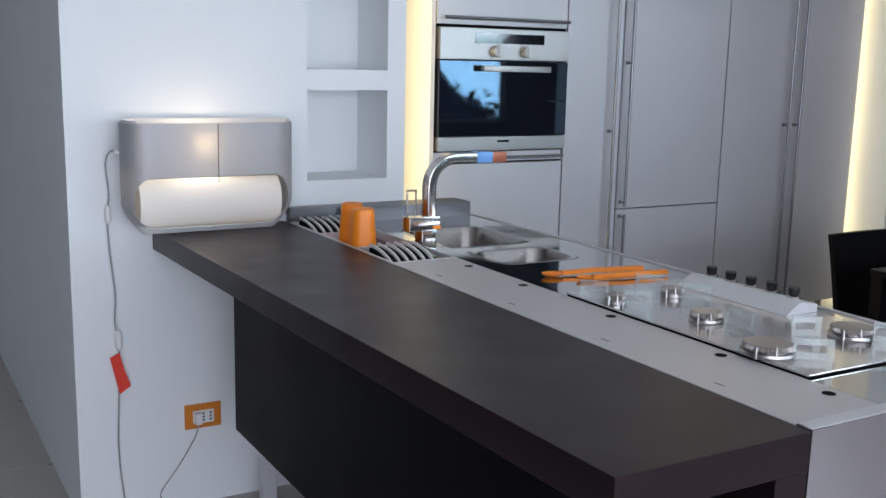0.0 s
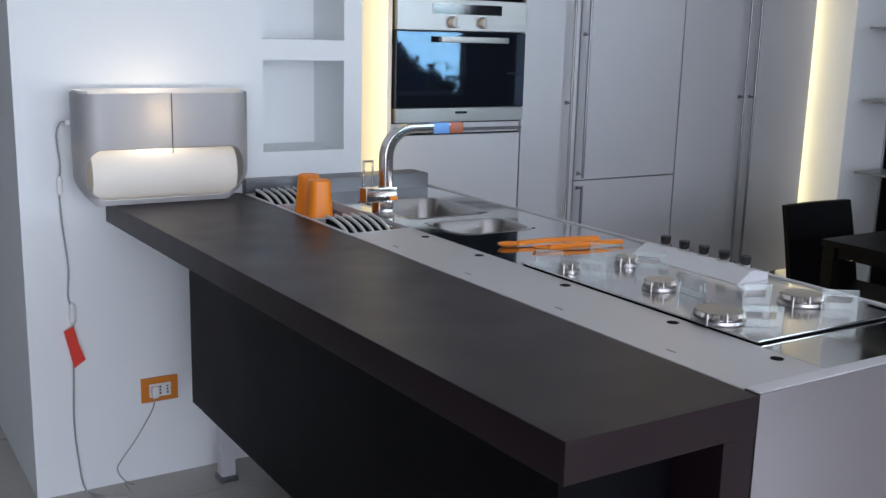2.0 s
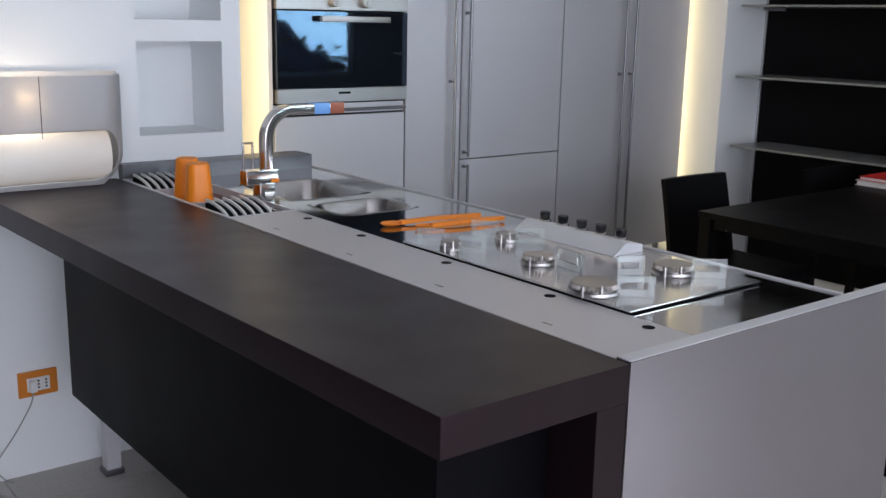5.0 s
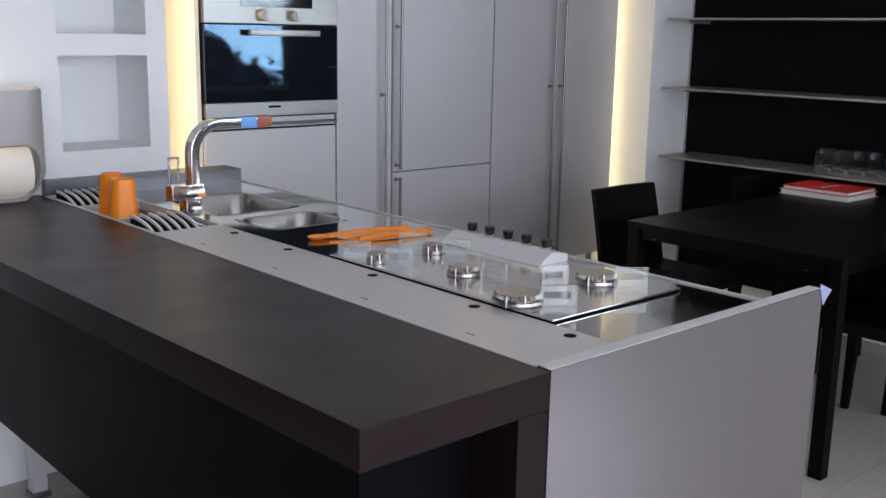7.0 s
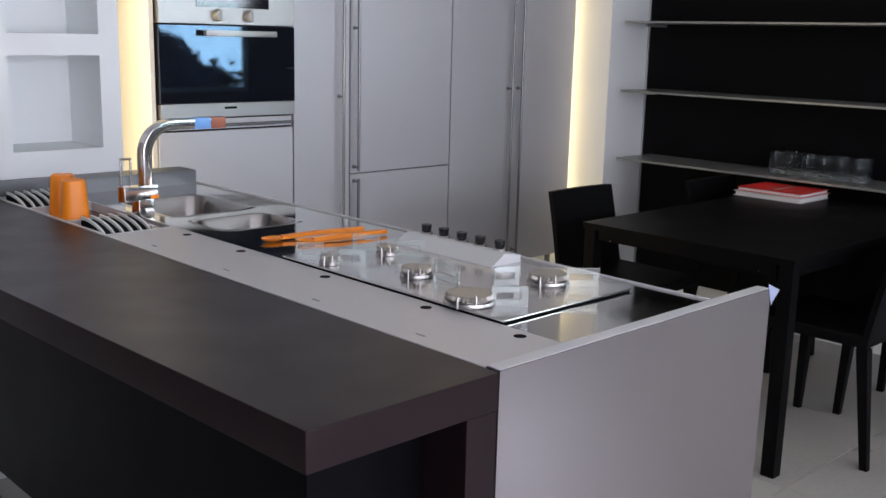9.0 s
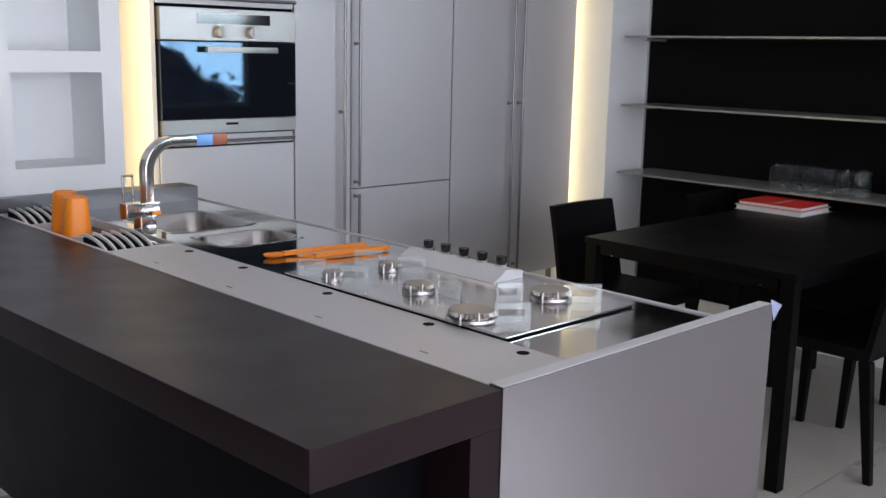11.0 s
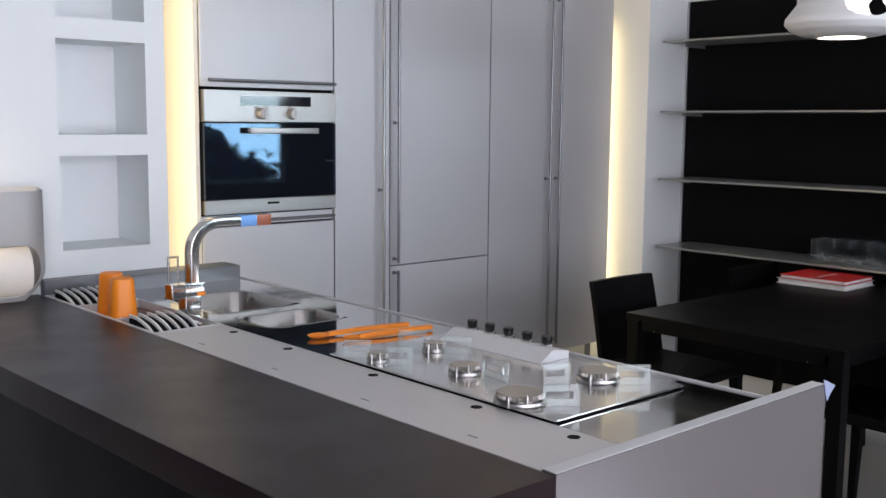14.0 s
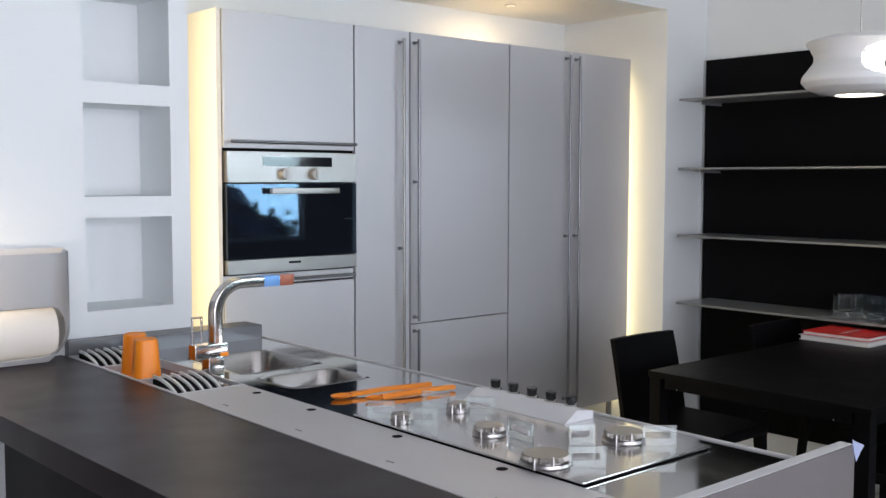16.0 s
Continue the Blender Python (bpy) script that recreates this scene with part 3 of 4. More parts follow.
def burner(x, y, r, blades):
    bz = HZ + 0.0005
    b = part("burner", turned(x, y, [(r * 1.05, bz), (r * 1.08, bz + 0.003), (r * 1.05, bz + 0.008), (r * 0.9, bz + 0.009), (r * 0.9, bz + 0.011)], 32), M_BURN, hob, "round steel gas burner")
    cap = bmesh.new()
    k = 48
    loops = []
    for rr, z in ((0.97, 0.0112), (0.99, 0.012), (0.97, 0.0195), (0.92, 0.021), (0.3, 0.0215)):
        ring = []
        for i in range(k):
            a = 2 * math.pi * i / k
            q = rr * r * (1 - (0.16 if i % 2 and 0.0115 < z < 0.020 else 0))
            ring.append((x + q * math.cos(a), y + q * math.sin(a), bz + z))
        loops.append(ring)
    part("burner_cap", loft(cap, loops), M_CAP, b, "notched steel cap", smooth=25)
    for a in (20, 200):
        part("igniter", turned(x + r * 1.15 * math.cos(radians(a)), y + r * 1.15 * math.sin(radians(a)), [(0.0025, bz), (0.0025, bz + 0.016), (0.001, bz + 0.021)], 8), M_BURN, b)
    for a in (60, 240):
        part("pan_pin", turned(x + r * 0.98 * math.cos(radians(a)), y + r * 0.98 * math.sin(radians(a)), [(0.003, bz + 0.001), (0.0025, bz + 0.018), (0.001, bz + 0.026)], 8), M_BURN, b)
    # upright glass blades round the burner
    for (ax, ay), (ex, ey) in blades:
        o, u = Vector((ax, ay, bz)), Vector((ex - ax, ey - ay, 0))
        q = u.length
        u.normalize()
        w = Vector((-u.y, u.x, 0)) * 0.0028

        def place(p, h, t, o=o, u=u, w=w):
            return o + u * p + Vector((0, 0, h)) + w * t
        g = plate([0, 0.006, q - 0.012, q], [0.0, 0.014, 0.028, 0.040], [(0.006, q - 0.012, 0.014, 0.028)], -1, 1, place)
        part("glass_blade", g, M_GREENGLASS, b, "upright pale green glass pan support", smooth=None)


def opposite(x, y, blade):
    return tuple((2 * x - p, 2 * y - q) for p, q in blade)


S_BLADE, B_BLADE = ((1.880, 2.285), (1.925, 2.243)), ((2.050, 2.288), (2.090, 2.234))
burner(1.888, 2.320, 0.024, (S_BLADE, opposite(1.888, 2.320, S_BLADE)))
burner(2.052, 2.318, 0.026, (B_BLADE, opposite(2.052, 2.318, B_BLADE)))
burner(1.960, 2.118, 0.033, (((1.984, 2.085), (1.975, 2.006)),))
burner(1.892, 1.892, 0.047, (((1.904, 1.846), (1.959, 1.802)),))
burner(2.136, 1.903, 0.042, (((2.136, 1.856), (2.189, 1.812)), ((2.026, 1.955), (2.076, 1.928))))
cx0, cx1, cy0, cy1 = 2.142, 2.238, 2.072, 2.400
b = bmesh.new()
prof = [(cx0, HZ + 0.0005), (cx1, HZ + 0.0005), (cx1, HZ + 0.0175), (cx0 + 0.046, HZ + 0.026), (cx0 + 0.040, HZ + 0.025)]
loft(b, [[(x, y, z) for x, z in prof] for y in (cy0, cy1)])
cb = part("control_block", b, M_EDGE, hob, "sloping steel control block")
for y in (2.370, 2.309, 2.247, 2.186, 2.124):
    kb = part("knob_base", turned(2.222, y, [(0.015, HZ + 0.0185), (0.015, HZ + 0.0265), (0.012, HZ + 0.028)], 20), M_CHROME, cb)
    part("knob", turned(2.222, y, [(0.0115, HZ + 0.028), (0.0128, HZ + 0.042), (0.0115, HZ + 0.045)], 20), M_KNOB, kb, "round black knob")

# tap
TX, TY = 1.868, 3.125
tap = thing("kitchen_tap", (TX, TY, Z), "chrome mixer tap with a flat spout and wire lever", "tap")
part("base", boxed(TX - 0.032, TX + 0.014, TY - 0.022, TY + 0.022, Z + 0.0015, Z + 0.050, bevel=0.003), M_CHROME, tap)
part("body", boxed(TX - 0.072, TX + 0.027, TY - 0.020, TY + 0.020, Z + 0.046, Z + 0.086, bevel=0.003), M_CHROME, tap)
b = bmesh.new()
path = [(TX, TY, Z + 0.07), (TX, TY, Z + 0.12), (TX, TY, Z + 0.168)]
path += [(TX + 0.080 * (1 - math.cos(radians(i * 9))), TY, Z + 0.169 + 0.080 * math.sin(radians(i * 9))) for i in range(1, 11)]
path += [(TX + 0.14, TY, Z + 0.249), (TX + 0.244, TY, Z + 0.249)]
pipe(b, path, 0.014, 32, flat=(0.019, 0.0145))
spt = part("spout", b, M_CHROME, tap, "curved flat chrome spout", smooth=60)
# coloured sleeves paint the room's blue and reddish reflections on the chrome spout
for x0, x1, m, lab in ((0.146, 0.198, M_SPOUTBLUE, "blue reflection painted on the spout"), (0.199, 0.2455, M_SPOUTRED, "reddish reflection painted on the spout")):
    part("film", boxed(TX + x0, TX + x1, TY - 0.0195, TY + 0.0195, Z + 0.2335, Z + 0.2645, bevel=0.002), m, spt, lab)
part("film_band", boxed(TX + 0.004, TX + 0.028, TY - 0.0215, TY - 0.0203, Z + 0.050, Z + 0.060), M_ORANGE, tap, "orange film strip")
b = bmesh.new()
lx = TX - 0.056
for q in (((lx - 0.014, TY, Z + 0.085), (lx - 0.014, TY, Z + 0.161)), ((lx + 0.014, TY, Z + 0.085), (lx + 0.014, TY, Z + 0.161)), ((lx - 0.0165, TY, Z + 0.161), (lx + 0.0165, TY, Z + 0.161))):
    pipe(b, q, 0.003, 8)
part("lever", b, M_CHROME, tap, "rectangular wire lever")


# plate racks in the tray
def rack(y0, y1):
    rk = thing("plate_rack", (1.755, (y0 + y1) / 2, Z - 0.045), "curved white-edged plate rack in the steel tray", "plate rack", "racks in the tray")
    part("rack_base", boxed(1.672, 1.84, y0, y1, Z - 0.045, Z - 0.020, bevel=0.001), M_GAP, rk)
    prof = [(y0 + 0.008 + (y1 - y0 - 0.024) * (1 - math.cos(radians(a))), Z - 0.038 + 0.049 * math.sin(radians(a))) for a in range(0, 91, 9)]
    prof += [(prof[-1][0], Z - 0.038)]
    part("rack_body", loft(bmesh.new(), [[(x, y, z) for y, z in prof] for x in (1.674, 1.810)]), M_GAP, rk, "black curved rack body", smooth=40)
    k = 6
    for i in range(k):
        x = 1.678 + 0.125 * i / (k - 1)
        arc = [(x, y0 + 0.006 + (y1 - y0 - 0.02) * (1 - math.cos(radians(a))), Z - 0.038 + 0.056 * math.sin(radians(a))) for a in range(0, 91, 9)]
        part("fin", pipe(bmesh.new(), arc, 0.003, 8, flat=(0.0030, 0.0040)), M_PLASTIC, rk, "white curved fin", smooth=50)
    part("side_plate", boxed(1.815, 1.840, y0, y1, Z - 0.0195, Z - 0.005, bevel=0.002), M_BOWL, rk)


rack(2.955, 3.125)
rack(3.455, 3.635)


def cup(x, y, turn):
    c = thing("upturned_cup", (x, y, Z - 0.022), "orange plastic tumbler standing upside down in the tray", "cup", "orange cups")
    k = 32
    loops = []
    for s, z in ((0.041, 0.0), (0.0415, 0.003), (0.0405, 0.012), (0.036, 0.07), (0.0325, 0.118), (0.031, 0.124), (0.028, 0.126), (0.026, 0.1245), (0.004, 0.1245)):
        ring = []
        for i in range(k):
            a = 2 * math.pi * i / k
            q = s * (1 + 0.05 * math.cos(4 * a))
            ring.append((x + q * math.cos(a + turn), y + q * math.sin(a + turn), Z - 0.022 + z))
        loops.append(ring)
    part("wall", loft(bmesh.new(), loops), M_ORANGE, c, smooth=40)
    part("rim", turned(x, y, [(0.0405, Z - 0.0219), (0.044, Z - 0.0215), (0.044, Z - 0.017), (0.0412, Z - 0.016)], 32), M_ORANGE, c)


cup(1.705, 3.215, 0.5)
cup(1.722, 3.325, 0.2)


def spoon(name, x0, y0, x1, y1, bowl, z, label):
    s = thing(name, ((x0 + x1) / 2, (y0 + y1) / 2, z), label, "utensil", "orange utensils on the worktop")
    d = (Vector((x1, y1, 0)) - Vector((x0, y0, 0)))
    L = d.length
    u = d.normalized()
    w = Vector((-u.y, u.x, 0))
    hb, bb = bmesh.new(), bmesh.new()
    o = Vector((x0, y0, z))
    pipe(hb, [o + u * (bowl * 1.8) + Vector((0, 0, 0.007)), o + u * (L * 0.5) + Vector((0, 0, 0.010)), o + u * L + Vector((0, 0, 0.008))], 0.006, 12, flat=(0.0095, 0.005))
    part("handle", hb, M_SPOON, s)
    loops = []
    for q, dz in ((0.3, 0.001), (0.8, 0.003), (1.0, 0.009), (0.93, 0.0095), (0.75, 0.006), (0.2, 0.003)):
        loops.append([o + u * bowl + u * (bowl * q * math.cos(a)) + w * (bowl * 0.72 * q * math.sin(a)) + Vector((0, 0, dz)) for a in [2 * math.pi * i / 24 for i in range(24)]])
    part("bowl", loft(bb, loops), M_SPOON, s, smooth=60)


spoon("cooking_spoon", 1.916, 2.634, 2.200, 2.592, 0.030, Z + 0.001, "orange silicone cooking spoon on the steel worktop")
spoon("spatula_spoon", 1.972, 2.566, 2.224, 2.527, 0.024, Z + 0.001, "orange silicone spatula crossing the spoon")

# ---- table lamp and cord ----
LX0, LX1, LYF = 1.124, 1.640, 3.53
tl = thing("table_lamp", (1.39, 3.61, Z), "grey curved metal table lamp with a white inner tube, lit", "table lamp")


def lamp_outline(grow, z):
    """Stadium plan of the shell."""
    r = 0.075 + grow
    cx0, cx1, cy = LX0 + 0.075, LX1 - 0.075, LYF + 0.08
    pts = []
    k = 40
    for i in range(k + 1):
        a = radians(270 - 180 * i / k)
        pts.append((cx0 + r * math.cos(a), cy + r * math.sin(a), z))
    for i in range(k + 1):
        a = radians(90 - 180 * i / k)
        pts.append((cx1 + r * math.cos(a), cy + r * math.sin(a), z))
    n = 70
    a, b = pts[-1], pts[0]
    pts += [(a[0] + (b[0] - a[0]) * i / n, a[1], z) for i in range(1, n)]
    return pts


def curl(h):
    """How far the shell draws in towards its foot."""
    return -0.060 * max(0.0, 1 - h / 0.095) ** 1.7


zs = [Z + 0.002 + 0.325 * i / 64 for i in range(65)]
outer = bmesh.new()
rings = []
for z in zs:
    g = curl(z - Z)
    rings.append([outer.verts.new(p) for p in lamp_outline(g, z)])
k = len(rings[0])
wx0, wx1, wz0, wz1, wr = LX0 + 0.026, LX1 - 0.032, Z + 0.024, Z + 0.172, 0.062


def in_window(x, z):
    if not (wx0 < x < wx1 and wz0 < z < wz1):
        return False
    for cx, sx in ((wx0 + wr, -1), (wx1 - wr, 1)):
        for cz, sz in ((wz0 + wr, -1), (wz1 - wr, 1)):
            if (x - cx) * sx > 0 and (z - cz) * sz > 0 and math.hypot(x - cx, z - cz) > wr:
                return False
    return True


for a, b in zip(rings, rings[1:]):
    for i in range(k):
        q = (a[i], a[(i + 1) % k], b[(i + 1) % k], b[i])
        c = sum((v.co for v in q), Vector()) / 4
        if c.y < LYF + 0.06 and in_window(c.x, c.z):
            continue
        outer.faces.new(q)
bmesh.ops.delete(outer, geom=[v for v in outer.verts if not v.link_faces], context="VERTS")
for _ in range(6):
    bmesh.ops.smooth_vert(outer, verts=[v for v in outer.verts if v.is_boundary and Z + 0.008 < v.co.z < Z + 0.3], factor=0.5, use_axis_x=True, use_axis_y=True, use_axis_z=True)
bmesh.ops.recalc_face_normals(outer, faces=outer.faces[:])
bmesh.ops.solidify(outer, geom=outer.faces[:], thickness=0.003)
for f in outer.faces:
    f.material_index = 1 if f.calc_center_median().z < Z + 0.027 else 0
shell = part("shell", outer, M_LAMP, tl, "grey curved metal shell with a cream lower lip", smooth=40)
shell.data.materials.append(M_LAMPIN)
part("seam", boxed(1.388, 1.3895, LYF + 0.0030, LYF + 0.0048, Z + 0.155, Z + 0.326), M_GAP, shell)
part("foot_plate", prism(bmesh.new(), [(x, y) for x, y, _ in lamp_outline(-0.070, 0)][::3], Z + 0.0005, Z + 0.010), M_LAMPIN, tl, "white base plate")
# white liner added at the back, so the top opening looks brighter
b = bmesh.new()
ring = lamp_outline(-0.008, 0)[8:74]
left, right = ring[:33], ring[33:]
ring = left + [(left[-1][0] + (right[0][0] - left[-1][0]) * i / 12, left[-1][1], 0) for i in range(1, 12)] + right
rows = [[b.verts.new((x, y, z)) for x, y, _ in ring] for z in (Z + 0.19, Z + 0.26, Z + 0.334)]
for lo, hi in zip(rows, rows[1:]):
    for i in range(len(lo) - 1):
        b.faces.new((lo[i], lo[i + 1], hi[i + 1], hi[i]))
part("reflector", b, M_LAMPIN, tl, "white sheet added to brighten the lamp's top opening", smooth=50)
b = bmesh.new()
lp = [[(x, LYF + 0.088 + 0.052 * math.cos(a), Z + 0.088 + 0.072 * math.sin(a)) for a in [2 * math.pi * i / 32 for i in range(32)]] for x in (LX0 + 0.044, LX1 - 0.044)]
loft(b, lp)
part("inner_tube", b, M_DIFFUSER, tl, "white inner diffuser tube", smooth=50)
part("bulb", turned(1.352, 3.620, [(0.004, Z + 0.175), (0.018, Z + 0.185), (0.022, Z + 0.20), (0.016, Z + 0.22), (0.006, Z + 0.226)], 18), M_BULB, tl, "glowing bulb")
b = bmesh.new()
pipe(b, [(LX0 - 0.012, 3.63, 1.152), (LX0 + 0.004, 3.63, 1.150)], 0.008, 12)
part("cord_inlet", b, M_PLASTIC, tl)

yc = 3.690
cd = thing("lamp_cord", (1.11, yc, 0.0), "grey lamp cord with inline switch hanging down the wall", "power cord")
b = bmesh.new()
pipe(b, smooth_path([(1.123, 3.63, 1.152), (1.105, 3.655, 1.150), (1.098, yc - 0.005, 1.11), (1.105, yc, 1.02), (1.098, yc, 0.962), (1.102, yc, 0.85), (1.113, yc, 0.72), (1.108, yc, 0.634), (1.117, yc, 0.585), (1.118, yc, 0.54), (1.113, yc, 0.40), (1.106, yc, 0.25), (1.113, yc, 0.12), (1.128, yc - 0.003, 0.012), (1.16, yc - 0.06, 0.006), (1.23, yc - 0.10, 0.005)], 5), 0.0028, 8)
part("cable", b, M_CORD, cd)
part("inline_switch", turned(1.117, yc - 0.004, [(0.004, 0.545), (0.010, 0.555), (0.011, 0.575), (0.010, 0.600), (0.004, 0.610)], 14), M_PLASTIC, cd, "clear inline switch")
part("cord_grip", turned(1.100, yc - 0.002, [(0.003, 0.935), (0.008, 0.942), (0.008, 0.985), (0.003, 0.992)], 12), M_PLASTIC, cd)
b = bmesh.new()
loft(b, [[(x, yc - 0.010 - 0.002 * s + o, z) for x, z, o in ((1.088, 0.527, 0), (1.117, 0.541, 0), (1.128, 0.486, -0.004), (1.147, 0.432, 0), (1.113, 0.409, 0), (1.100, 0.470, -0.004))] for s in (0, 0.5)])
part("tag", b, M_TAG, cd, "red paper tag")

so = thing("wall_socket", (1.371, 3.70, 0.256), "orange wall socket plate with white double socket", "socket")
part("cover_plate", boxed(1.313, 1.430, 3.690, 3.699, 0.256, 0.336, bevel=0.003), M_OUTLET, so)
ins = part("insert", boxed(1.338, 1.406, 3.6865, 3.6895, 0.273, 0.316, bevel=0.001), M_PLASTIC, so, "white socket insert")
for x in (1.372, 1.395):
    for z in (0.284, 0.2945, 0.305):
        part("contact_hole", boxed(x - 0.003, x + 0.003, 3.6857, 3.6863, z - 0.003, z + 0.003), M_SOCKET, ins)
part("plug", boxed(1.341, 1.362, 3.664, 3.686, 0.276, 0.312, bevel=0.004), M_PLASTIC, so, "grey-white plug")
c2 = thing("socket_cord", (1.30, 3.68, 0.0), "thin grey cord running from the plug to the floor", "power cord")
b = bmesh.new()
pipe(b, smooth_path([(1.351, 3.672, 0.277), (1.345, 3.68, 0.24), (1.325, yc, 0.195), (1.285, yc, 0.135), (1.235, yc, 0.070), (1.232, yc, 0.04), (1.255, yc - 0.005, 0.006), (1.27, yc - 0.03, 0.005)], 6), 0.0022, 8)
part("cable", b, M_CORD, c2)

# ---- dining corner ----
tb = thing("dining_table", (4.23, 2.48, 0), "matt black square-edged dining table", "table")
part("tabletop", boxed(3.525, 4.94, 2.055, 2.905, 0.722, 0.745, bevel=0.0015), M_TABLE, tb)
for x in (3.530, 4.887):
    for y in (2.060, 2.852):
        part("leg", boxed(x, x + 0.048, y, y + 0.048, 0.0, 0.7215, bevel=0.002), M_TABLE, tb)
for a in ((3.592, 4.873, 2.066, 2.088), (3.592, 4.873, 2.872, 2.894), (3.536, 3.558, 2.122, 2.838), (4.907, 4.929, 2.122, 2.838)):
    part("apron", boxed(*a, 0.685, 0.7215, bevel=0.001), M_TABLE, tb)
for y in (2.18, 2.78):
    b = bmesh.new()
    pipe(b, [(3.531, y, 0.69), (3.537, y, 0.69)], 0.003, 10)
    part("screw", b, M_CHROME, tb)

ch = thing("dining_chair", (0, 0, 0), "black leather-covered dining chair with tapered legs", "chair", "chairs round the table")
part("seat", boxed(-0.21, 0.21, -0.20, 0.22, 0.42, 0.465, bevel=0.012), M_BLACK, ch)
b = bmesh.new()
loops = []
for i in range(9):
    z = 0.44 + 0.352 * i / 8
    t = i / 8
    yy = -0.20 - 0.055 * t - 0.015 * t * t
    hw = 0.208 - 0.006 * t
    row = []
    for s in range(9):
        q = -1 + 2 * s / 8
        row.append((hw * q, yy - 0.018 * (1 - q * q) * t, z))
    for s in range(8, -1, -1):
        q = -1 + 2 * s / 8
        row.append((hw * q, yy - 0.018 * (1 - q * q) * t + 0.022, z))
    loops.append(row)
part("backrest", loft(b, loops), M_BLACK, ch, smooth=50)
for sx in (-1, 1):
    for sy in (-1, 1):
        b = bmesh.new()
        x, y = sx * 0.187, (0.197 if sy > 0 else -0.182)
        fx, fy = sx * 0.20, (0.215 if sy > 0 else -0.235)
        loft(b, [[(a + i * w, c + j * w, z) for i, j in ((-1, -1), (1, -1), (1, 1), (-1, 1))] for a, c, w, z in ((fx, fy, 0.013, 0.0), (x, y, 0.020, 0.419))])
        part("leg", b, M_BLACK, ch)
ch.matrix_basis = pose(3.96, 3.01, 0, 0, 0, 180)
copy_thing(ch, pose(4.04, 2.125, 0, 0, 0, 0))
copy_thing(ch, pose(4.49, 1.985, 0, 0, 0, 0))
copy_thing(ch, pose(4.735, 2.85, 0, 0, 0, 180))

bk = thing("grey_book", (4.76, 2.76, 0.745), "thick book with pale grey cover lying on the table", "book", "books on the table")
part("pages", boxed(4.635, 4.893, 2.610, 2.918, 0.748, 0.766), M_PAPER, bk, smooth=None)
part("cover", boxed(4.628, 4.902, 2.603, 2.925, 0.7455, 0.748, bevel=0.0006), M_GREYBOOK, bk)
part("cover", boxed(4.628, 4.902, 2.603, 2.925, 0.766, 0.769, bevel=0.0006), M_GREYBOOK, bk)
rb = thing("red_book", (4.76, 2.76, 0.769), "red-covered book lying on top of a grey one", "book", "books on the table")
part("pages", boxed(4.640, 4.888, 2.612, 2.908, 0.7716, 0.7835), M_PAPER, rb, smooth=None)
part("cover", boxed(4.634, 4.892, 2.606, 2.912, 0.7693, 0.7715, bevel=0.0006), M_RED, rb)
cv = part("cover", boxed(4.634, 4.892, 2.606, 2.912, 0.7836, 0.786, bevel=0.0006), M_RED, rb, "glossy red cover")
part("title_bar", boxed(4.675, 4.845, 2.748, 2.758, 0.7861, 0.7864), M_PLASTIC, cv)

gl = None
for i in range(12):
    x, y = 5.10 - 0.085 * (i % 2), 2.955 - 0.082 * (i // 2) - 0.02 * (i % 2)
    if gl is None:
        gl = thing("drinking_glass", (x, y, 0.8165), "clear straight drinking glass with a thick base", "glass", "glasses on the shelf")
        prof = [(0.032, 0.8165), (0.034, 0.818), (0.036, 0.915), (0.0345, 0.915), (0.0325, 0.832), (0.004, 0.830)]
        part("tumbler", turned(x, y, prof, 28, (True, True)), M_TUMBLER, gl, smooth=40)
    else:
        copy_thing(gl, pose(x, y, 0.8165))

# pendant lamp over the table
PX, PY = 4.20, 2.466
pd = thing("pendant_lamp", (PX, PY, 1.775), "white hourglass pendant lamp with oval openings, lit", "pendant lamp")
prof = [(0.085, 1.768), (0.145, 1.777), (0.188, 1.796), (0.207, 1.818), (0.204, 1.838), (0.182, 1.868), (0.164, 1.892), (0.163, 1.915), (0.177, 1.942), (0.193, 1.964), (0.182, 1.974), (0.140, 1.985), (0.085, 1.990)]
fine = []
for (r0, z0), (r1, z1) in zip(prof, prof[1:]):
    fine += [(r0 + (r1 - r0) * s / 4, z0 + (z1 - z0) * s / 4) for s in range(4)]
fine.append(prof[-1])
b = bmesh.new()
k = 144
rings = [[b.verts.new(p) for p in circle(PX, PY, z, r, k)] for r, z in fine]
for p, q in zip(rings, rings[1:]):
    for i in range(k):
        a = 360 * (i + 0.5) / k
        zc = (p[0].co.z + q[0].co.z) / 2
        skip = False
        for c in (236, 326, 86):
            da = (a - c + 180) % 360 - 180
            if (da / 27) ** 2 + ((zc - 1.888) / 0.056) ** 2 < 1:
                skip = True
        if not skip:
            b.faces.new((p[i], p[(i + 1) % k], q[(i + 1) % k], q[i]))
bmesh.ops.delete(b, geom=[v for v in b.verts if not v.link_faces], context="VERTS")
for _ in range(2):
    bmesh.ops.smooth_vert(b, verts=[v for v in b.verts if v.is_boundary and 1.80 < v.co.z < 1.96], factor=0.5, use_axis_x=True, use_axis_y=True, use_axis_z=True)
bmesh.ops.recalc_face_normals(b, faces=b.faces[:])
bmesh.ops.solidify(b, geom=b.faces[:], thickness=0.008)
part("shade", b, M_PEND, pd, "white moulded shade with oval openings", smooth=60)
part("diffuser", turned(PX, PY, [(0.084, 1.774), (0.084, 1.778)], 32), M_BULB, pd, "glowing lower diffuser")
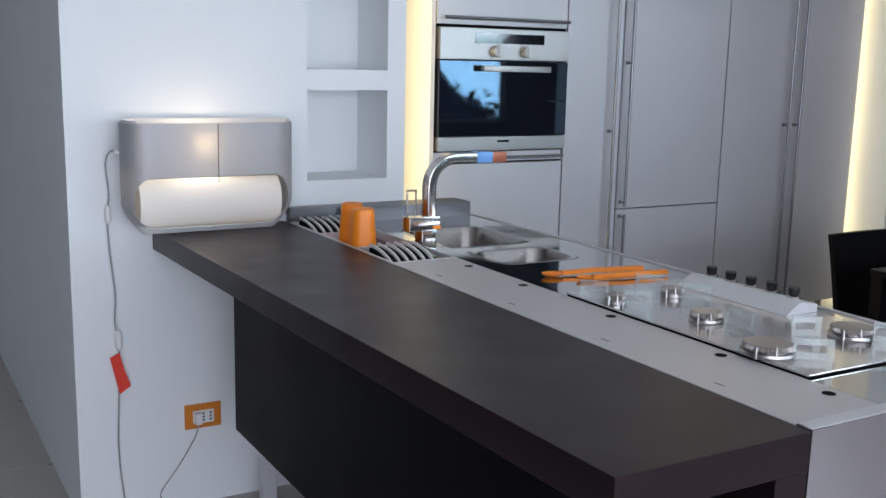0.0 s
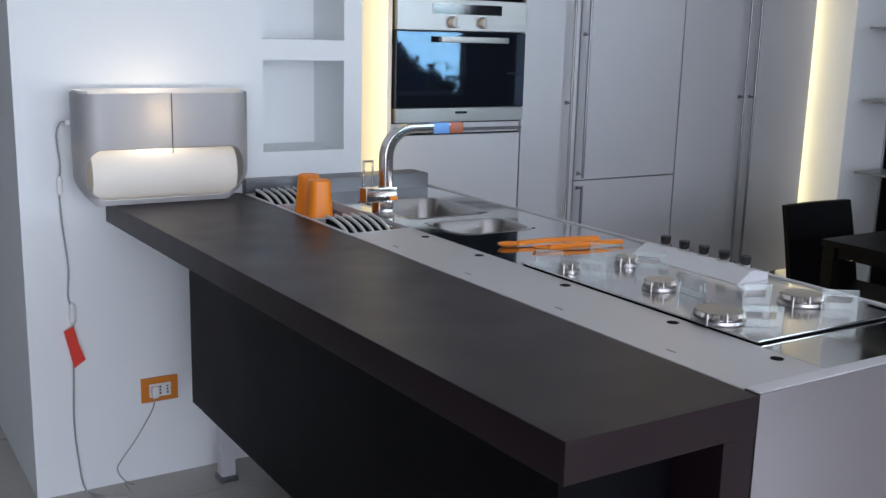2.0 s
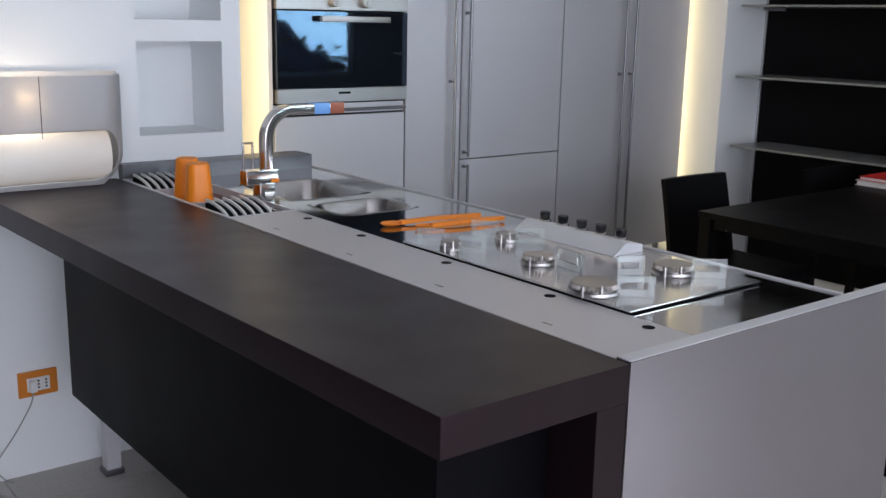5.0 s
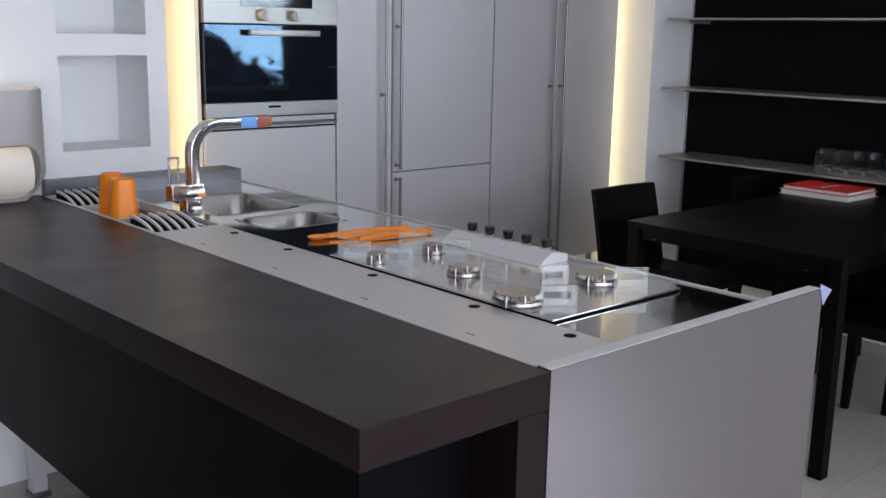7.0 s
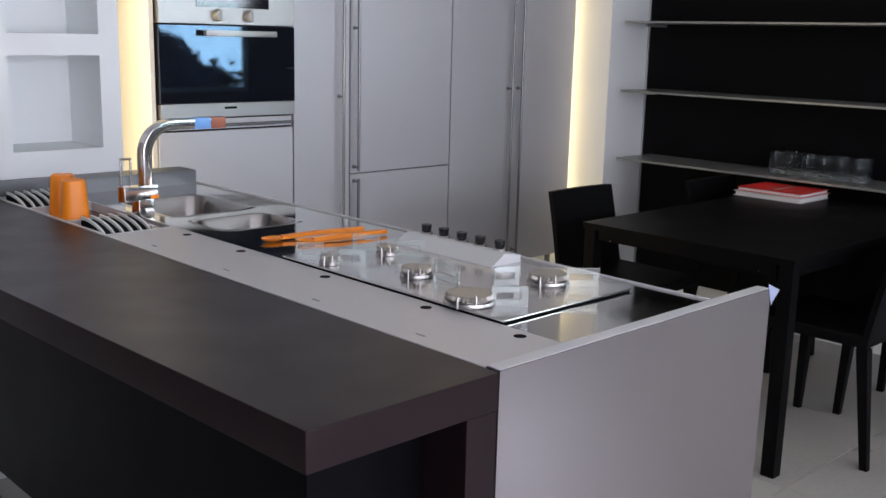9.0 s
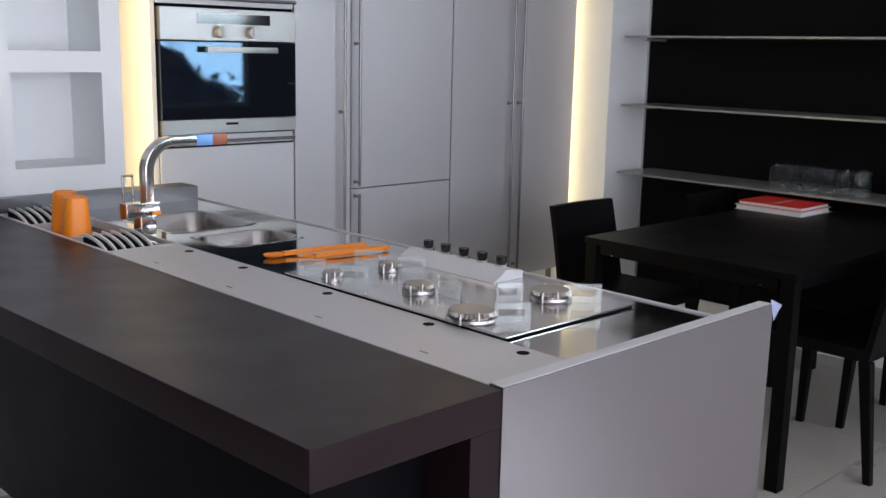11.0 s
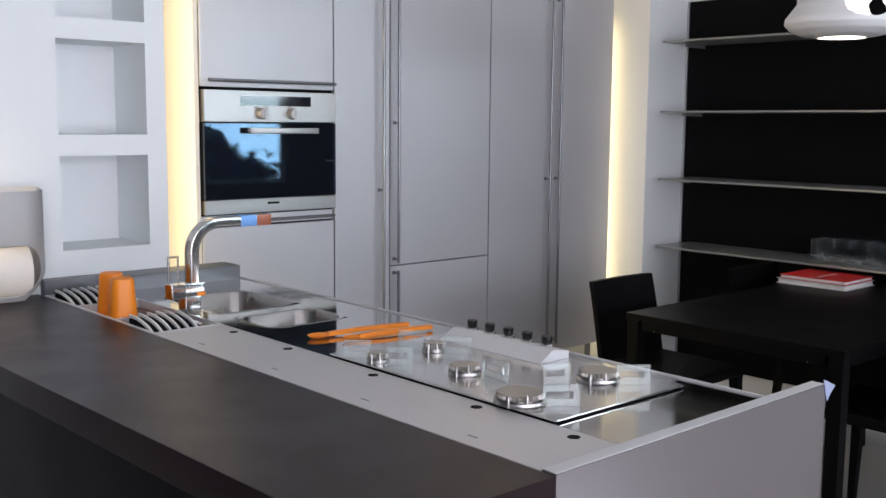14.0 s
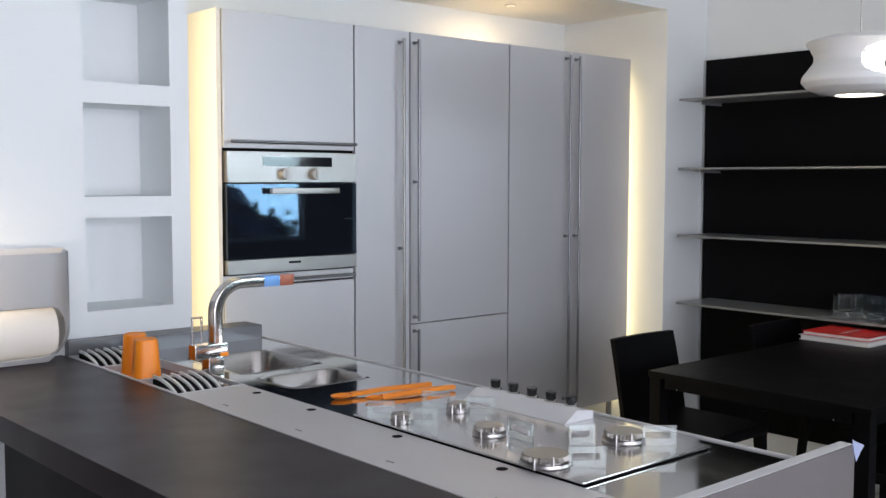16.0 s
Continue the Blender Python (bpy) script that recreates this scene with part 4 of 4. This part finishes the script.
part("bulb", turned(PX, PY, [(0.010, 1.83), (0.045, 1.845), (0.055, 1.87), (0.045, 1.905), (0.018, 1.925)], 20), M_BULB, pd, "glowing bulb")
part("lamp_holder", turned(PX, PY, [(0.020, 1.925), (0.022, 1.98), (0.006, 2.00)], 16), M_HANDLE, pd)
part("cable", turned(PX, PY, [(0.0025, 2.00), (0.0025, CEIL)], 8), M_CORD, pd)

# ---- shrubs outside the far window ----
rnd = random.Random(4)
b = bmesh.new()
for i in range(520):
    cx = 5.9 + 0.22 * (i % 9)
    p = Vector((cx + rnd.gauss(0, 0.11), rnd.uniform(-3.5, -3.1), 0.45 + abs(rnd.gauss(0, 0.26)) + 0.15 * (i % 3 == 0)))
    d = Vector((rnd.uniform(-1, 1), rnd.uniform(-1, 1), rnd.uniform(-0.4, 1))).normalized() * rnd.uniform(0.06, 0.14)
    s = d.cross(Vector((rnd.uniform(-1, 1), rnd.uniform(-1, 1), 0.3))).normalized() * d.length * 0.35
    b.faces.new([b.verts.new(p), b.verts.new(p + d * 0.5 + s), b.verts.new(p + d), b.verts.new(p + d * 0.5 - s)])
for i in range(9):
    cx = 5.9 + 0.22 * i
    pipe(b, [(cx, -3.3, -0.02), (cx + 0.03, -3.3, 0.5), (cx - 0.02, -3.3, 0.8)], 0.012, 6)
solo("shrubs", b, M_LEAF, (5.8, -3.3, -0.02), "leafy shrubs outside the shop window", "shrub", kind="stuff", smooth=None)

# ---- glowing panel added for the oven reflection, and a car parked in the street ----
solo("backdrop", boxed(7.5, 18.0, -14.2, -14.0, -0.02, 2.2), M_BACKDROP, (13, -14, 0), "glowing panel added outside to brighten the oven reflection", "backdrop", kind="structure", smooth=None)
CS = -2.6
car = thing("parked_car", (9.2 + CS, -6.6, -0.02), "dark blue parked car seen in the street", "car")


def car_loop(y, pts):
    return [(x + CS, y, z) for x, z in pts]


LOW = [(7.0, 0.28), (7.05, 0.62), (7.35, 0.84), (8.2, 0.92), (10.9, 0.94), (11.3, 0.86), (11.4, 0.60), (11.35, 0.28)]
part("body", loft(bmesh.new(), [car_loop(y, LOW) for y in (-7.4, -7.35, -5.85, -5.80)]), M_CARPAINT, car)
CABIN = [(8.15, 0.90), (8.95, 1.40), (9.3, 1.45), (10.3, 1.44), (10.75, 1.30), (11.05, 0.92)]
cab = part("cabin", loft(bmesh.new(), [[(9.6 + CS + (x - 9.6) * k, y, 0.90 + (z - 0.90) * k) for x, z in CABIN] for y, k in ((-7.25, 0.97), (-7.2, 1.0), (-6.05, 1.0), (-5.98, 0.97))]), M_CARPAINT, car)
for pane in ([(8.42, 0.96), (8.98, 1.34), (9.36, 1.38), (9.40, 0.96)], [(9.50, 0.96), (9.46, 1.38), (10.15, 1.36), (10.25, 0.96)], [(10.35, 0.97), (10.27, 1.35), (10.55, 1.27), (10.80, 0.98)]):
    part("side_window", loft(bmesh.new(), [car_loop(y, pane) for y in (-5.985, -5.965)]), M_CARGLASS, cab, "dark side window")
for x in (7.9 + CS, 10.5 + CS):
    w = bmesh.new()
    loft(w, [[(x + r * math.cos(a), y, 0.29 + r * math.sin(a)) for a in [2 * math.pi * i / 28 for i in range(28)]] for r, y in ((0.28, -5.98), (0.31, -5.96), (0.31, -5.79), (0.28, -5.77))])
    tyre = part("tyre", w, M_TYRE, car)
    w = bmesh.new()
    loft(w, [[(x + r * math.cos(a), y, 0.29 + r * math.sin(a)) for a in [2 * math.pi * i / 28 for i in range(28)]] for r, y in ((0.20, -5.769), (0.19, -5.755), (0.05, -5.76))])
    part("rim", w, M_ALU, tyre)

# ---- floor tiles ----
fl = solo("floor", boxed(-2.5, 8.0, -2.5, 7.0, -0.02, -0.004), M_JOINT, (0, 0, -0.004), "pale grey floor of large square tiles", "floor", kind="structure", smooth=None)
T = 0.75
bm = box(bmesh.new(), 0.0015, T - 0.0015, 0.0015, T - 0.0015, -0.0038, 0.0, bevel=0.0006)
tile = mesh_of("tile", bm, M_FLOOR, (0, 0, 0), None)
for i in range(14):
    for j in range(13):
        x, y = -2.5 + T * i, -2.5 + T * j
        if (x > NX and y > YA) or y + T > 7.0 + T or (x > 5.3 and y > 0.95):
            continue
        o = new("tile", tile)
        o.parent = fl
        o.location = (x, y, 0.004)
